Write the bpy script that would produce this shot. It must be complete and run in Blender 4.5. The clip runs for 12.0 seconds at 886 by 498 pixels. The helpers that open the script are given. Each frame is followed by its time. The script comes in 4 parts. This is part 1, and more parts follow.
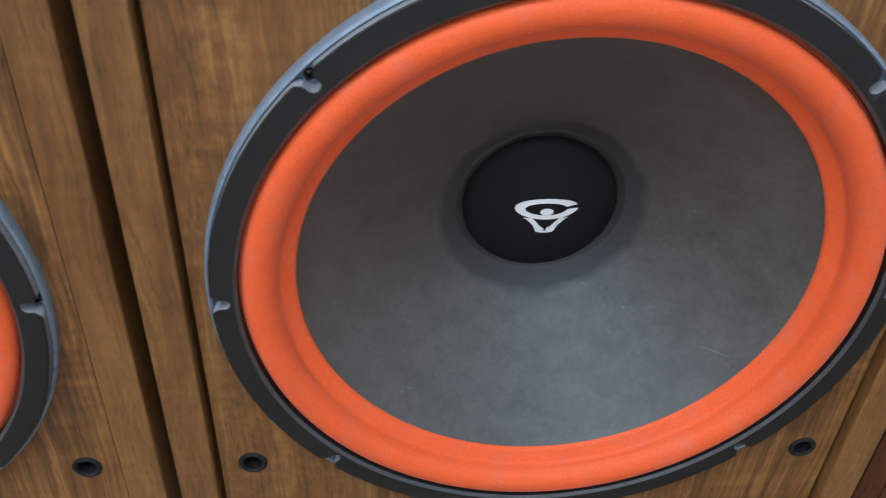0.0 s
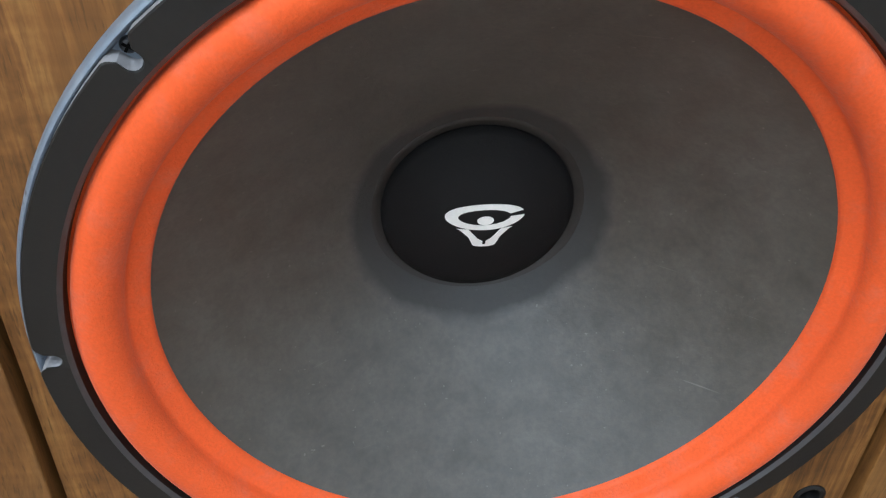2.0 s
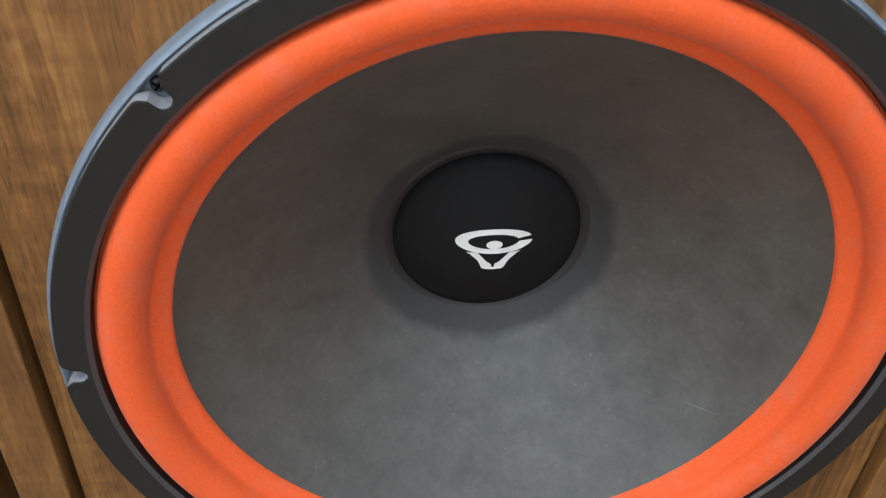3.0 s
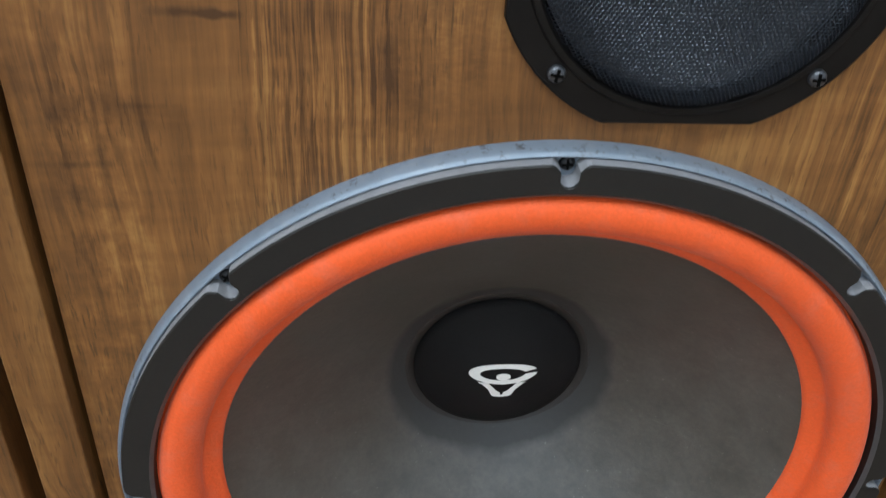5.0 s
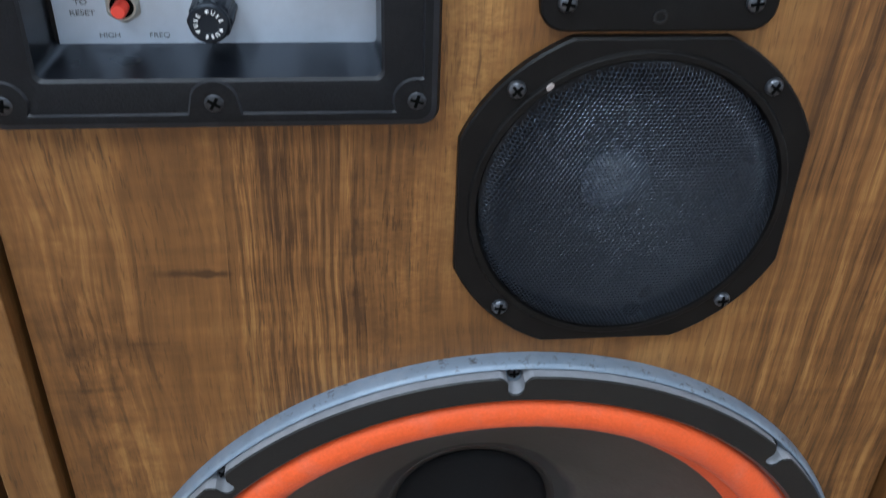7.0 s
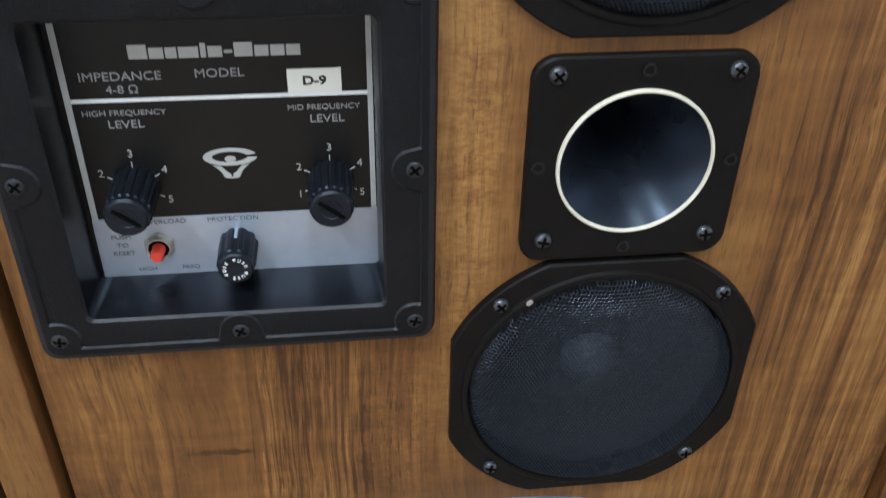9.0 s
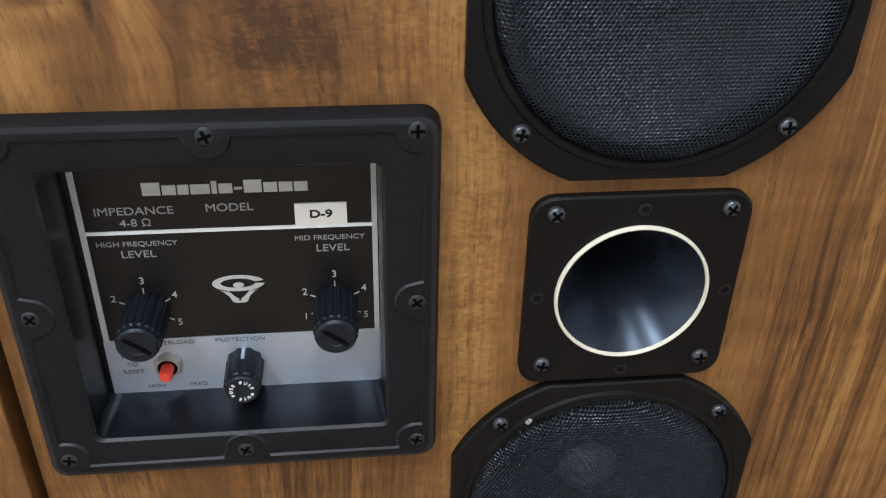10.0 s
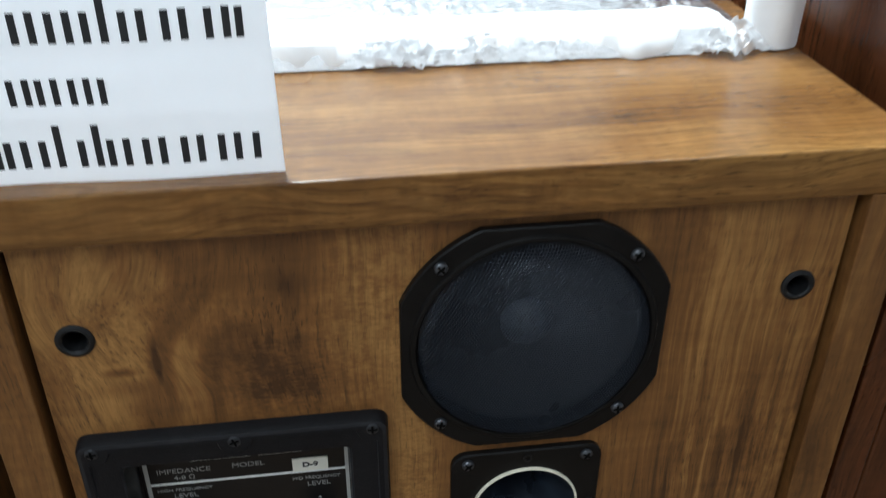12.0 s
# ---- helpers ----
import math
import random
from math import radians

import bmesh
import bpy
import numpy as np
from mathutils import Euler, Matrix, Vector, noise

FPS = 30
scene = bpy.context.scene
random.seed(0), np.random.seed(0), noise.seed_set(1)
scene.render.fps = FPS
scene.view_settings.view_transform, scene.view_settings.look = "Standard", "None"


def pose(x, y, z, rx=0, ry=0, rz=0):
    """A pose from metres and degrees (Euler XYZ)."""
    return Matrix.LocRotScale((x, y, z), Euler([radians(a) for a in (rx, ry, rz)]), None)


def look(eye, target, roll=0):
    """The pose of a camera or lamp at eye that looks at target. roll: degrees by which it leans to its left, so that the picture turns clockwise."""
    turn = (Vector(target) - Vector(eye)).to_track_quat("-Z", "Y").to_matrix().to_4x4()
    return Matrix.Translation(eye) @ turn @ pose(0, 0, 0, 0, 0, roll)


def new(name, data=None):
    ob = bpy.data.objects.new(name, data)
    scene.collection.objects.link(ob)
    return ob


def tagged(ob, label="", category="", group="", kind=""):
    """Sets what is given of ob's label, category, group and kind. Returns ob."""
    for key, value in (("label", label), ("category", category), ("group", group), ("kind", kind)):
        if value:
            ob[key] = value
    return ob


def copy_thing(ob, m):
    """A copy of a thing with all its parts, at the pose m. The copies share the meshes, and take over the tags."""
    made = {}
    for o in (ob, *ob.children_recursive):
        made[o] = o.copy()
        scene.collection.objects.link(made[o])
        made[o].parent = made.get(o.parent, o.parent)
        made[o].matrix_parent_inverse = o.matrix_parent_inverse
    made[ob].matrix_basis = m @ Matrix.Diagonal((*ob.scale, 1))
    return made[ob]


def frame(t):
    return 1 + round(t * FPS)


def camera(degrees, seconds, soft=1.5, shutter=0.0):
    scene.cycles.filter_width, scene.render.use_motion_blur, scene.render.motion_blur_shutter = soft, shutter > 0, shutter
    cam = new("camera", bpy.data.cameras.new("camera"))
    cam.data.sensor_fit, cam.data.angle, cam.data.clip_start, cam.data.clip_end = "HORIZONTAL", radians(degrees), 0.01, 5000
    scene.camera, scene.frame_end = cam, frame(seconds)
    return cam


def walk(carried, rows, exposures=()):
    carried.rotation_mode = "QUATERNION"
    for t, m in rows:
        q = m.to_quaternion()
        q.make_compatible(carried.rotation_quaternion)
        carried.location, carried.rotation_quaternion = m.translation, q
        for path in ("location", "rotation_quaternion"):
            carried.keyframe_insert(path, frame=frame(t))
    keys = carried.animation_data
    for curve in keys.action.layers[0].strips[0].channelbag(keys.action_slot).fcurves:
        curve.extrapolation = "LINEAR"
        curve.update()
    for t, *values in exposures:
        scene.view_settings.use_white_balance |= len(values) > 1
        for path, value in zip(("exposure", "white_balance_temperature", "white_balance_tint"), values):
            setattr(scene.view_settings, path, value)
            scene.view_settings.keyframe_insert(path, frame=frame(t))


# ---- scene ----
cam = camera(52.3, 12.0, soft=1.2, shutter=0.35)
PATH = [
    (0, (-0.1, -0.367, 0.537), (0.052, 1.204, -0.691), 2.8),
    (0.5, (-0.057, -0.358, 0.522), (0.082, 1.231, -0.683), 1.5),
    (1, (-0.047, -0.331, 0.496), (0.107, 1.268, -0.695), 1.0),
    (1.5, (-0.055, -0.303, 0.482), (0.127, 1.292, -0.711), 1.1),
    (2, (-0.062, -0.274, 0.478), (0.146, 1.288, -0.754), 2.2),
    (2.5, (-0.061, -0.273, 0.48), (0.135, 1.286, -0.758), 2.1),
    (3, (-0.063, -0.279, 0.496), (0.122, 1.285, -0.737), 2.7),
    (4.8, (-0.07, -0.289, 0.564), (0.1, 1.306, -0.63), 3.3),
    (5, (-0.073, -0.29, 0.575), (0.099, 1.316, -0.605), 3.6),
    (5.5, (-0.078, -0.289, 0.59), (0.097, 1.337, -0.561), 3.8),
    (6, (-0.074, -0.292, 0.601), (0.108, 1.341, -0.54), 3.3),
    (6.5, (-0.066, -0.292, 0.63), (0.121, 1.352, -0.494), 2.6),
    (7, (-0.064, -0.297, 0.664), (0.124, 1.362, -0.437), 2.0),
    (7.5, (-0.058, -0.298, 0.691), (0.123, 1.375, -0.39), 1.5),
    (9.3, (-0.068, -0.286, 0.787), (0.141, 1.348, -0.347), 1.1),
    (9.5, (-0.067, -0.28, 0.799), (0.135, 1.376, -0.304), 1.1),
    (10, (-0.065, -0.28, 0.799), (0.133, 1.4, -0.268), 1.3),
    (10.5, (-0.059, -0.285, 0.823), (0.152, 1.405, -0.226), 1.2),
    (11, (-0.049, -0.295, 0.859), (0.168, 1.394, -0.189), 1.2),
    (11.5, (-0.051, -0.329, 0.92), (0.169, 1.368, -0.116), 1.4),
    (11.8, (-0.053, -0.339, 0.964), (0.169, 1.343, -0.095), 0.7),
    (12, (-0.054, -0.352, 0.992), (0.18, 1.333, -0.059), 0.2),
]
walk(cam, [(t, look(eye, target, roll)) for t, eye, target, roll in PATH],
     [(0.0, -0.40, 6200, 10), (1.0, -0.33, 6300, 10), (2.2, -0.24, 6800, 10), (3.0, -0.24, 6900, 10), (5.0, -0.42, 6800, 9), (5.5, -0.42, 6500, 10), (7.5, -0.50, 6200, 10), (9.5, -0.50, 6800, 13), (10.5, -0.52, 7100, 15), (11.1, -0.52, 7100, 15), (11.6, -1.15, 5900, 10), (12.0, -1.54, 6700, 8)])

# ---- world and light ----
world = bpy.data.worlds.new("world")
scene.world = world
world.use_nodes = True
world.node_tree.nodes["Background"].inputs[0].default_value = (0.75, 0.85, 1.0, 1)
world.node_tree.nodes["Background"].inputs[1].default_value = 0.10
LAMPS = [(-1.05, -1.25, 1.3, 1.45), (0.05, -1.20, 1.3, 0.80), (-0.25, 0.85, 1.1, 5.6)]      # x, y, length, strength of ceiling tubes; rear one added to brighten the top
LAMP_POWER = 44.0
ROOM_X, ROOM_Y, ROOM_H = (-2.4, 2.2), (-2.5, 1.7), 2.6


# ---- node materials ----
class Nodes:
    """A short hand for building a node material."""

    def __init__(self, name):
        self.m = bpy.data.materials.new(name)
        self.m.use_nodes = True
        self.t = self.m.node_tree
        self.b = self.t.nodes["Principled BSDF"]
        self.co = self.t.nodes.new("ShaderNodeTexCoord").outputs["Object"]

    def put(self, socket, value):
        if isinstance(value, bpy.types.NodeSocket):
            self.t.links.new(value, socket)
        elif isinstance(value, (tuple, list)) and len(value) == 3 and socket.type == "RGBA":
            socket.default_value = (*value, 1)
        else:
            socket.default_value = value

    def mapped(self, scale, loc=(0, 0, 0), rot=(0, 0, 0), src=None):
        n = self.t.nodes.new("ShaderNodeMapping")
        self.put(n.inputs["Vector"], src or self.co)
        n.inputs["Scale"].default_value, n.inputs["Location"].default_value = scale, loc
        n.inputs["Rotation"].default_value = [radians(a) for a in rot]
        return n.outputs[0]

    def noise(self, vec, scale=1.0, detail=3.0, rough=0.55, warp=0.0):
        n = self.t.nodes.new("ShaderNodeTexNoise")
        self.put(n.inputs["Vector"], vec)
        n.inputs["Scale"].default_value, n.inputs["Detail"].default_value = scale, detail
        n.inputs["Roughness"].default_value, n.inputs["Distortion"].default_value = rough, warp
        return n.outputs[0]

    def ramp(self, value, *stops):
        n = self.t.nodes.new("ShaderNodeValToRGB")
        self.put(n.inputs[0], value)
        e = n.color_ramp.elements
        while len(e) < len(stops):
            e.new(0.5)
        for k, (pos, c) in zip(e, stops):
            k.position = pos
            k.color = (c, c, c, 1) if isinstance(c, (int, float)) else (*c, 1)
        return n.outputs[0]

    def mix(self, fac, a, b, mode="MIX"):
        n = self.t.nodes.new("ShaderNodeMix")
        n.data_type, n.blend_type = "RGBA", mode
        self.put(n.inputs[0], fac), self.put(n.inputs[6], a), self.put(n.inputs[7], b)
        return n.outputs[2]

    def math(self, op, a, b=0.0, clamp=False):
        n = self.t.nodes.new("ShaderNodeMath")
        n.operation, n.use_clamp = op, clamp
        self.put(n.inputs[0], a), self.put(n.inputs[1], b)
        return n.outputs[0]

    def spot(self, at, size, wobble=0.0):
        """A soft patch, 1 in its middle and 0 past its size, at a place on the surface."""
        v = self.mapped([1 / s for s in size], [-p / s for p, s in zip(at, size)])
        n = self.t.nodes.new("ShaderNodeVectorMath")
        n.operation = "LENGTH"
        self.put(n.inputs[0], v)
        d = n.outputs["Value"]
        if wobble:
            d = self.math("ADD", d, self.math("MULTIPLY", self.math("SUBTRACT", self.noise(self.mapped((140, 140, 45)), 1, 4), 0.5), wobble))
        return self.ramp(d, (0.0, 1.0), (1.0, 0.0))

    def bump(self, height, strength=0.3, distance=0.001):
        n = self.t.nodes.new("ShaderNodeBump")
        self.put(n.inputs["Height"], height)
        n.inputs["Strength"].default_value, n.inputs["Distance"].default_value = strength, distance
        self.t.links.new(n.outputs[0], self.b.inputs["Normal"])
        return self

    def done(self, color, rough=0.5, metal=0.0, spec=0.5, **more):
        self.put(self.b.inputs["Base Color"], color)
        self.put(self.b.inputs["Roughness"], rough)
        self.put(self.b.inputs["Metallic"], metal)
        self.put(self.b.inputs["Specular IOR Level"], spec)
        for key, value in more.items():
            self.put(self.b.inputs[key.replace("_", " ")], value)
        return self.m


def wood(name, along="z", tone=1.0, red=0.0, marks=(), lights=(), zones=(), strips=16.0, vein=0.20, rough=0.42, shift=(0, 0, 0), sway_by=0.018, curl=None, fleck=0.25, flakes=(), bands=0.0, seams=(), figure=()):
    """Walnut-printed veneer, its grain along one axis, with dark marks and pale stretches at given places."""
    n = Nodes(name)
    # the grain wanders: places are pushed across it by a slow noise
    wander = n.t.nodes.new("ShaderNodeVectorMath")
    wander.operation = "MULTIPLY_ADD"
    slow = n.t.nodes.new("ShaderNodeTexNoise")
    n.put(slow.inputs["Vector"], n.mapped((7, 7, 8), shift))
    slow.inputs["Scale"].default_value, slow.inputs["Detail"].default_value = 1.0, 2.0
    n.put(wander.inputs[0], slow.outputs["Color"])
    wander.inputs[1].default_value = [0.0 if a == along else sway_by for a in "xyz"]
    if curl:      # one stretch of the sheet where the grain curls more
        much = n.math("ADD", n.math("MULTIPLY", n.spot(curl[0], curl[1]), curl[2]), sway_by)
        push = n.t.nodes.new("ShaderNodeCombineXYZ")
        for a, socket in zip("xyz", push.inputs):
            if a != along:
                n.put(socket, much)
        n.put(wander.inputs[1], push.outputs[0])
    n.put(wander.inputs[2], n.co)
    def stretched(across, length):
        return n.mapped([length if a == along else across for a in "xyz"], shift, src=wander.outputs[0])
    cross = "z" if along == "x" else "x"
    sep = n.t.nodes.new("ShaderNodeSeparateXYZ")
    n.put(sep.inputs[0], n.co)
    sway = n.math("MULTIPLY", n.math("SUBTRACT", n.noise(stretched(6, 5), 1, 2), 0.5), 0.012)
    across = n.math("ADD", sep.outputs["XYZ".index(cross.upper())], sway)
    if along == "x":
        across = n.math("ADD", across, sep.outputs[1])
    vor = n.t.nodes.new("ShaderNodeTexVoronoi")
    vor.voronoi_dimensions = "1D"
    n.put(vor.inputs["W"], across)
    vor.inputs["Scale"].default_value = strips
    strip = n.ramp(vor.outputs["Color"], (0.0, 0.0), (1.0, 1.0))
    broad = n.noise(stretched(24, 2.0), 1, 6, 0.66, 0.3)
    heart = n.noise(stretched(11, 1.1), 1, 2.5, 0.45, 0.25)
    rings = n.math("ADD", n.math("MULTIPLY", n.math("SINE", n.math("MULTIPLY", heart, 78.0)), 0.5), 0.5)
    veins = n.ramp(n.math("ADD", n.math("MULTIPLY", n.math("SINE", n.math("MULTIPLY", n.noise(stretched(16, 0.9), 1, 4, 0.5, 0.3), 150.0)), 0.5), 0.5), (0.62, 0.0), (0.95, 1.0))
    where = n.ramp(n.noise(stretched(17, 2.2), 1, 2), (0.42, 0.0), (0.60, 1.0))
    fibre = n.noise(stretched(520, 16), 1, 4, 0.65)
    lines = n.ramp(n.noise(stretched(330, 4.5), 1, 3, 0.6), (0.34, 1.0), (0.56, 0.0))
    streak = n.ramp(n.noise(stretched(150, 10), 1, 3), (0.32, 0.3), (0.62, 1.0))
    ripple = n.noise(stretched(26, 150), 1, 2)
    clumps = n.ramp(n.noise(stretched(30, 9), 1, 3), (0.38, 0.25), (0.66, 1.0))
    pores = n.math("MULTIPLY", n.ramp(n.noise(stretched(900, 95), 1, 2, 0.5), (0.57, 0.0), (0.68, 1.0)), clumps)
    cloud = n.noise(n.mapped((9, 9, 5)), 1, 3)
    r = red
    dark = (0.071 + 0.03 * r, 0.0295, 0.0102)
    mid = (0.238 + 0.06 * r, 0.1000 - 0.03 * r, 0.0290)
    pale = (0.440 + 0.02 * r, 0.216 - 0.08 * r, 0.067)
    tonev = n.math("ADD", n.math("MULTIPLY", broad, 0.67), n.math("MULTIPLY", rings, 0.06))
    tonev = n.math("ADD", tonev, n.math("MULTIPLY", strip, 0.19))
    tonev = n.math("ADD", tonev, n.math("MULTIPLY", n.math("SUBTRACT", cloud, 0.5), 0.22))
    tonev = n.math("ADD", tonev, n.math("MULTIPLY", n.math("SUBTRACT", ripple, 0.5), 0.16))
    mottle = n.math("MULTIPLY", n.math("SUBTRACT", n.noise(stretched(150, 130), 1, 3, 0.6), 0.5), n.ramp(n.noise(stretched(16, 3), 1, 2), (0.45, 0.0), (0.6, 1.0)))
    tonev = n.math("ADD", tonev, n.math("MULTIPLY", mottle, fleck))
    def below(top):
        return n.ramp(n.math("MULTIPLY", n.math("SUBTRACT", top, sep.outputs[2]), 16.0), (0.0, 0.0), (1.0, 1.0))
    if bands:      # broad soft cross figure
        tonev = n.math("ADD", tonev, n.math("MULTIPLY", n.math("SUBTRACT", n.noise(stretched(13, 55), 1, 3, 0.6, 0.5), 0.5), bands))
    for at, size, much in figure:      # bold growth lines that follow the curl
        lineset = n.ramp(n.math("ADD", n.math("MULTIPLY", n.math("SINE", n.math("MULTIPLY", n.noise(stretched(9, 2.2), 1, 2, 0.4, 0.2), 120.0)), 0.5), 0.5), (0.25, 0.0), (0.9, 1.0))
        tonev = n.math("SUBTRACT", tonev, n.math("MULTIPLY", n.math("MULTIPLY", n.spot(at, size, 0.5), n.math("SUBTRACT", lineset, 0.4)), much))
    for at, size, much in flakes:      # short bright cross flecks
        bits = n.ramp(n.noise(stretched(260, 520), 1, 3, 0.6, 0.4), (0.36, 0.0), (0.68, 1.0))
        tonev = n.math("ADD", tonev, n.math("MULTIPLY", n.math("MULTIPLY", n.spot(at, size, 0.6), n.math("SUBTRACT", bits, 0.35)), much))
    for x0, dark_side, much, top in seams:      # joints of the veneer strips, shaded on one side
        d = n.math("MULTIPLY", n.math("SUBTRACT", across, x0), dark_side)
        tonev = n.math("SUBTRACT", tonev, n.math("MULTIPLY", n.math("MULTIPLY", n.ramp(n.math("ADD", n.math("MULTIPLY", d, 100.0), 0.5), (0.49, 0.0), (0.51, 1.0), (0.62, 0.35), (1.0, 0.0)), n.ramp(n.noise(stretched(60, 14), 1, 3), (0.36, 0.2), (0.6, 1.0))), n.math("MULTIPLY", below(top), much)))
    for at, size, much in lights:
        tonev = n.math("ADD", tonev, n.math("MULTIPLY", n.spot(at, size, 0.8), much))
    for at, size, much in marks:
        tonev = n.math("SUBTRACT", tonev, n.math("MULTIPLY", n.math("MULTIPLY", n.spot(at, size, 1.4), streak), much))
    tonev = n.math("SUBTRACT", tonev, n.math("MULTIPLY", n.math("MULTIPLY", veins, where), vein))
    for x0, x1, density, depth, offset, top in zones:
        mask = n.math("MULTIPLY", n.ramp(n.math("MULTIPLY", n.math("SUBTRACT", across, x0), 250.0), (0.0, 0.0), (1.0, 1.0)), n.ramp(n.math("MULTIPLY", n.math("SUBTRACT", x1, across), 250.0), (0.0, 0.0), (1.0, 1.0)))
        fine = n.ramp(n.noise(stretched(density, density * 0.018), 1, 4, 0.62, 0.4), (0.40, 0.0), (0.60, 1.0))
        mask = n.math("MULTIPLY", mask, below(top))
        change = n.math("SUBTRACT", offset, n.math("MULTIPLY", fine, depth))
        tonev = n.math("ADD", tonev, n.math("MULTIPLY", mask, change))
    col = n.ramp(tonev, (0.10, dark), (0.43, mid), (0.76, pale))
    col = n.mix(n.math("MULTIPLY", n.ramp(fibre, (0.35, 1.0), (0.62, 0.0)), 0.34), col, dark)
    col = n.mix(n.math("MULTIPLY", n.math("MULTIPLY", lines, clumps), 0.46), col, dark)
    col = n.mix(n.math("MULTIPLY", pores, 0.55), col, (0.030, 0.013, 0.006))
    if tone != 1.0:
        col = n.mix(1.0, col, (tone, tone, tone), "MULTIPLY")
    n.bump(n.math("SUBTRACT", fibre, n.math("MULTIPLY", pores, 0.6)), 0.18, 0.0004)
    shine = n.math("ADD", rough, n.math("MULTIPLY", n.math("SUBTRACT", cloud, 0.5), 0.22))
    return n.done(col, shine, 0, 0.4)


def plain(name, color, rough=0.5, metal=0.0, grain=0.12, size=300.0, relief=0.1, spec=0.5, dust=0.0, rust=0.0):
    """A paint, plastic, rubber or metal with a fine grain and larger worn or dusty patches."""
    n = Nodes(name)
    fine, wide = n.noise(n.mapped((size,) * 3), 1, 3), n.noise(n.mapped((14, 14, 14)), 1, 4)
    lo, hi = [c * (1 - grain) for c in color], [min(1, c * (1 + grain)) for c in color]
    col = n.mix(fine, lo, hi)
    col = n.mix(n.math("MULTIPLY", n.ramp(wide, (0.35, 0.0), (0.7, 1.0)), grain * 1.6), col, [c * 0.75 for c in color])
    if dust:
        col = n.mix(n.math("MULTIPLY", n.ramp(n.noise(n.mapped((60, 60, 60)), 1, 5, 0.7), (0.5, 0.0), (0.75, 1.0)), dust), col, (0.32, 0.31, 0.3))
    if rust:
        flecks = n.ramp(n.noise(n.mapped((210, 210, 210), (2.1, 0.7, 1.3)), 1, 4, 0.7), (0.56, 0.0), (0.66, 1.0))
        patch = n.ramp(n.noise(n.mapped((26, 26, 26), (0.3, 1.9, 0.4)), 1, 3), (0.40, 0.1), (0.62, 1.0))
        col = n.mix(n.math("MULTIPLY", n.math("MULTIPLY", flecks, patch), rust), col, (0.055, 0.040, 0.032))
    n.bump(fine, relief, 0.0004)
    return n.done(col, n.math("ADD", rough - 0.08, n.math("MULTIPLY", wide, 0.16)), metal, spec)


# dark figure of the front board: x, z, half width, half height, depth
STREAKS = [
    (-0.0665, 0.445, 0.0055, 0.040, 0.55), (-0.090, 0.47, 0.022, 0.075, 0.12), (-0.105, 0.742, 0.030, 0.075, 0.10), (-0.1425, 0.722, 0.0026, 0.018, 0.50), (0.165, 0.63, 0.013, 0.09, 0.36),
    (0.125, 0.55, 0.006, 0.12, 0.30), (0.150, 0.47, 0.006, 0.14, 0.30), (0.180, 0.56, 0.005, 0.16, 0.34), (0.11, 0.76, 0.018, 0.05, 0.2), (0.138, 0.665, 0.0045, 0.045, 0.40),
    (0.152, 0.60, 0.006, 0.06, 0.32), (0.118, 0.60, 0.004, 0.09, 0.30)]
FLAMES = [
    (-0.132, 0.4588, 0.018, 0.0024, 0.30), (-0.122, 0.4578, 0.010, 0.0020, 0.42), (-0.165, 0.422, 0.030, 0.006, 0.16), (-0.13, 0.500, 0.03, 0.010, 0.10), (-0.180, 0.400, 0.024, 0.0022, 0.22), (-0.150, 0.424, 0.012, 0.0016, 0.14),
    (-0.090, 0.71, 0.028, 0.024, 0.30), (-0.165, 0.705, 0.018, 0.006, 0.20), (-0.186, 0.385, 0.03, 0.008, 0.22), (-0.085, 0.696, 0.030, 0.006, 0.26), (-0.075, 0.755, 0.010, 0.012, 0.22),
    (-0.160, 0.7155, 0.013, 0.0036, 0.55), (-0.078, 0.727, 0.022, 0.008, 0.30), (-0.066, 0.700, 0.008, 0.018, 0.22)]
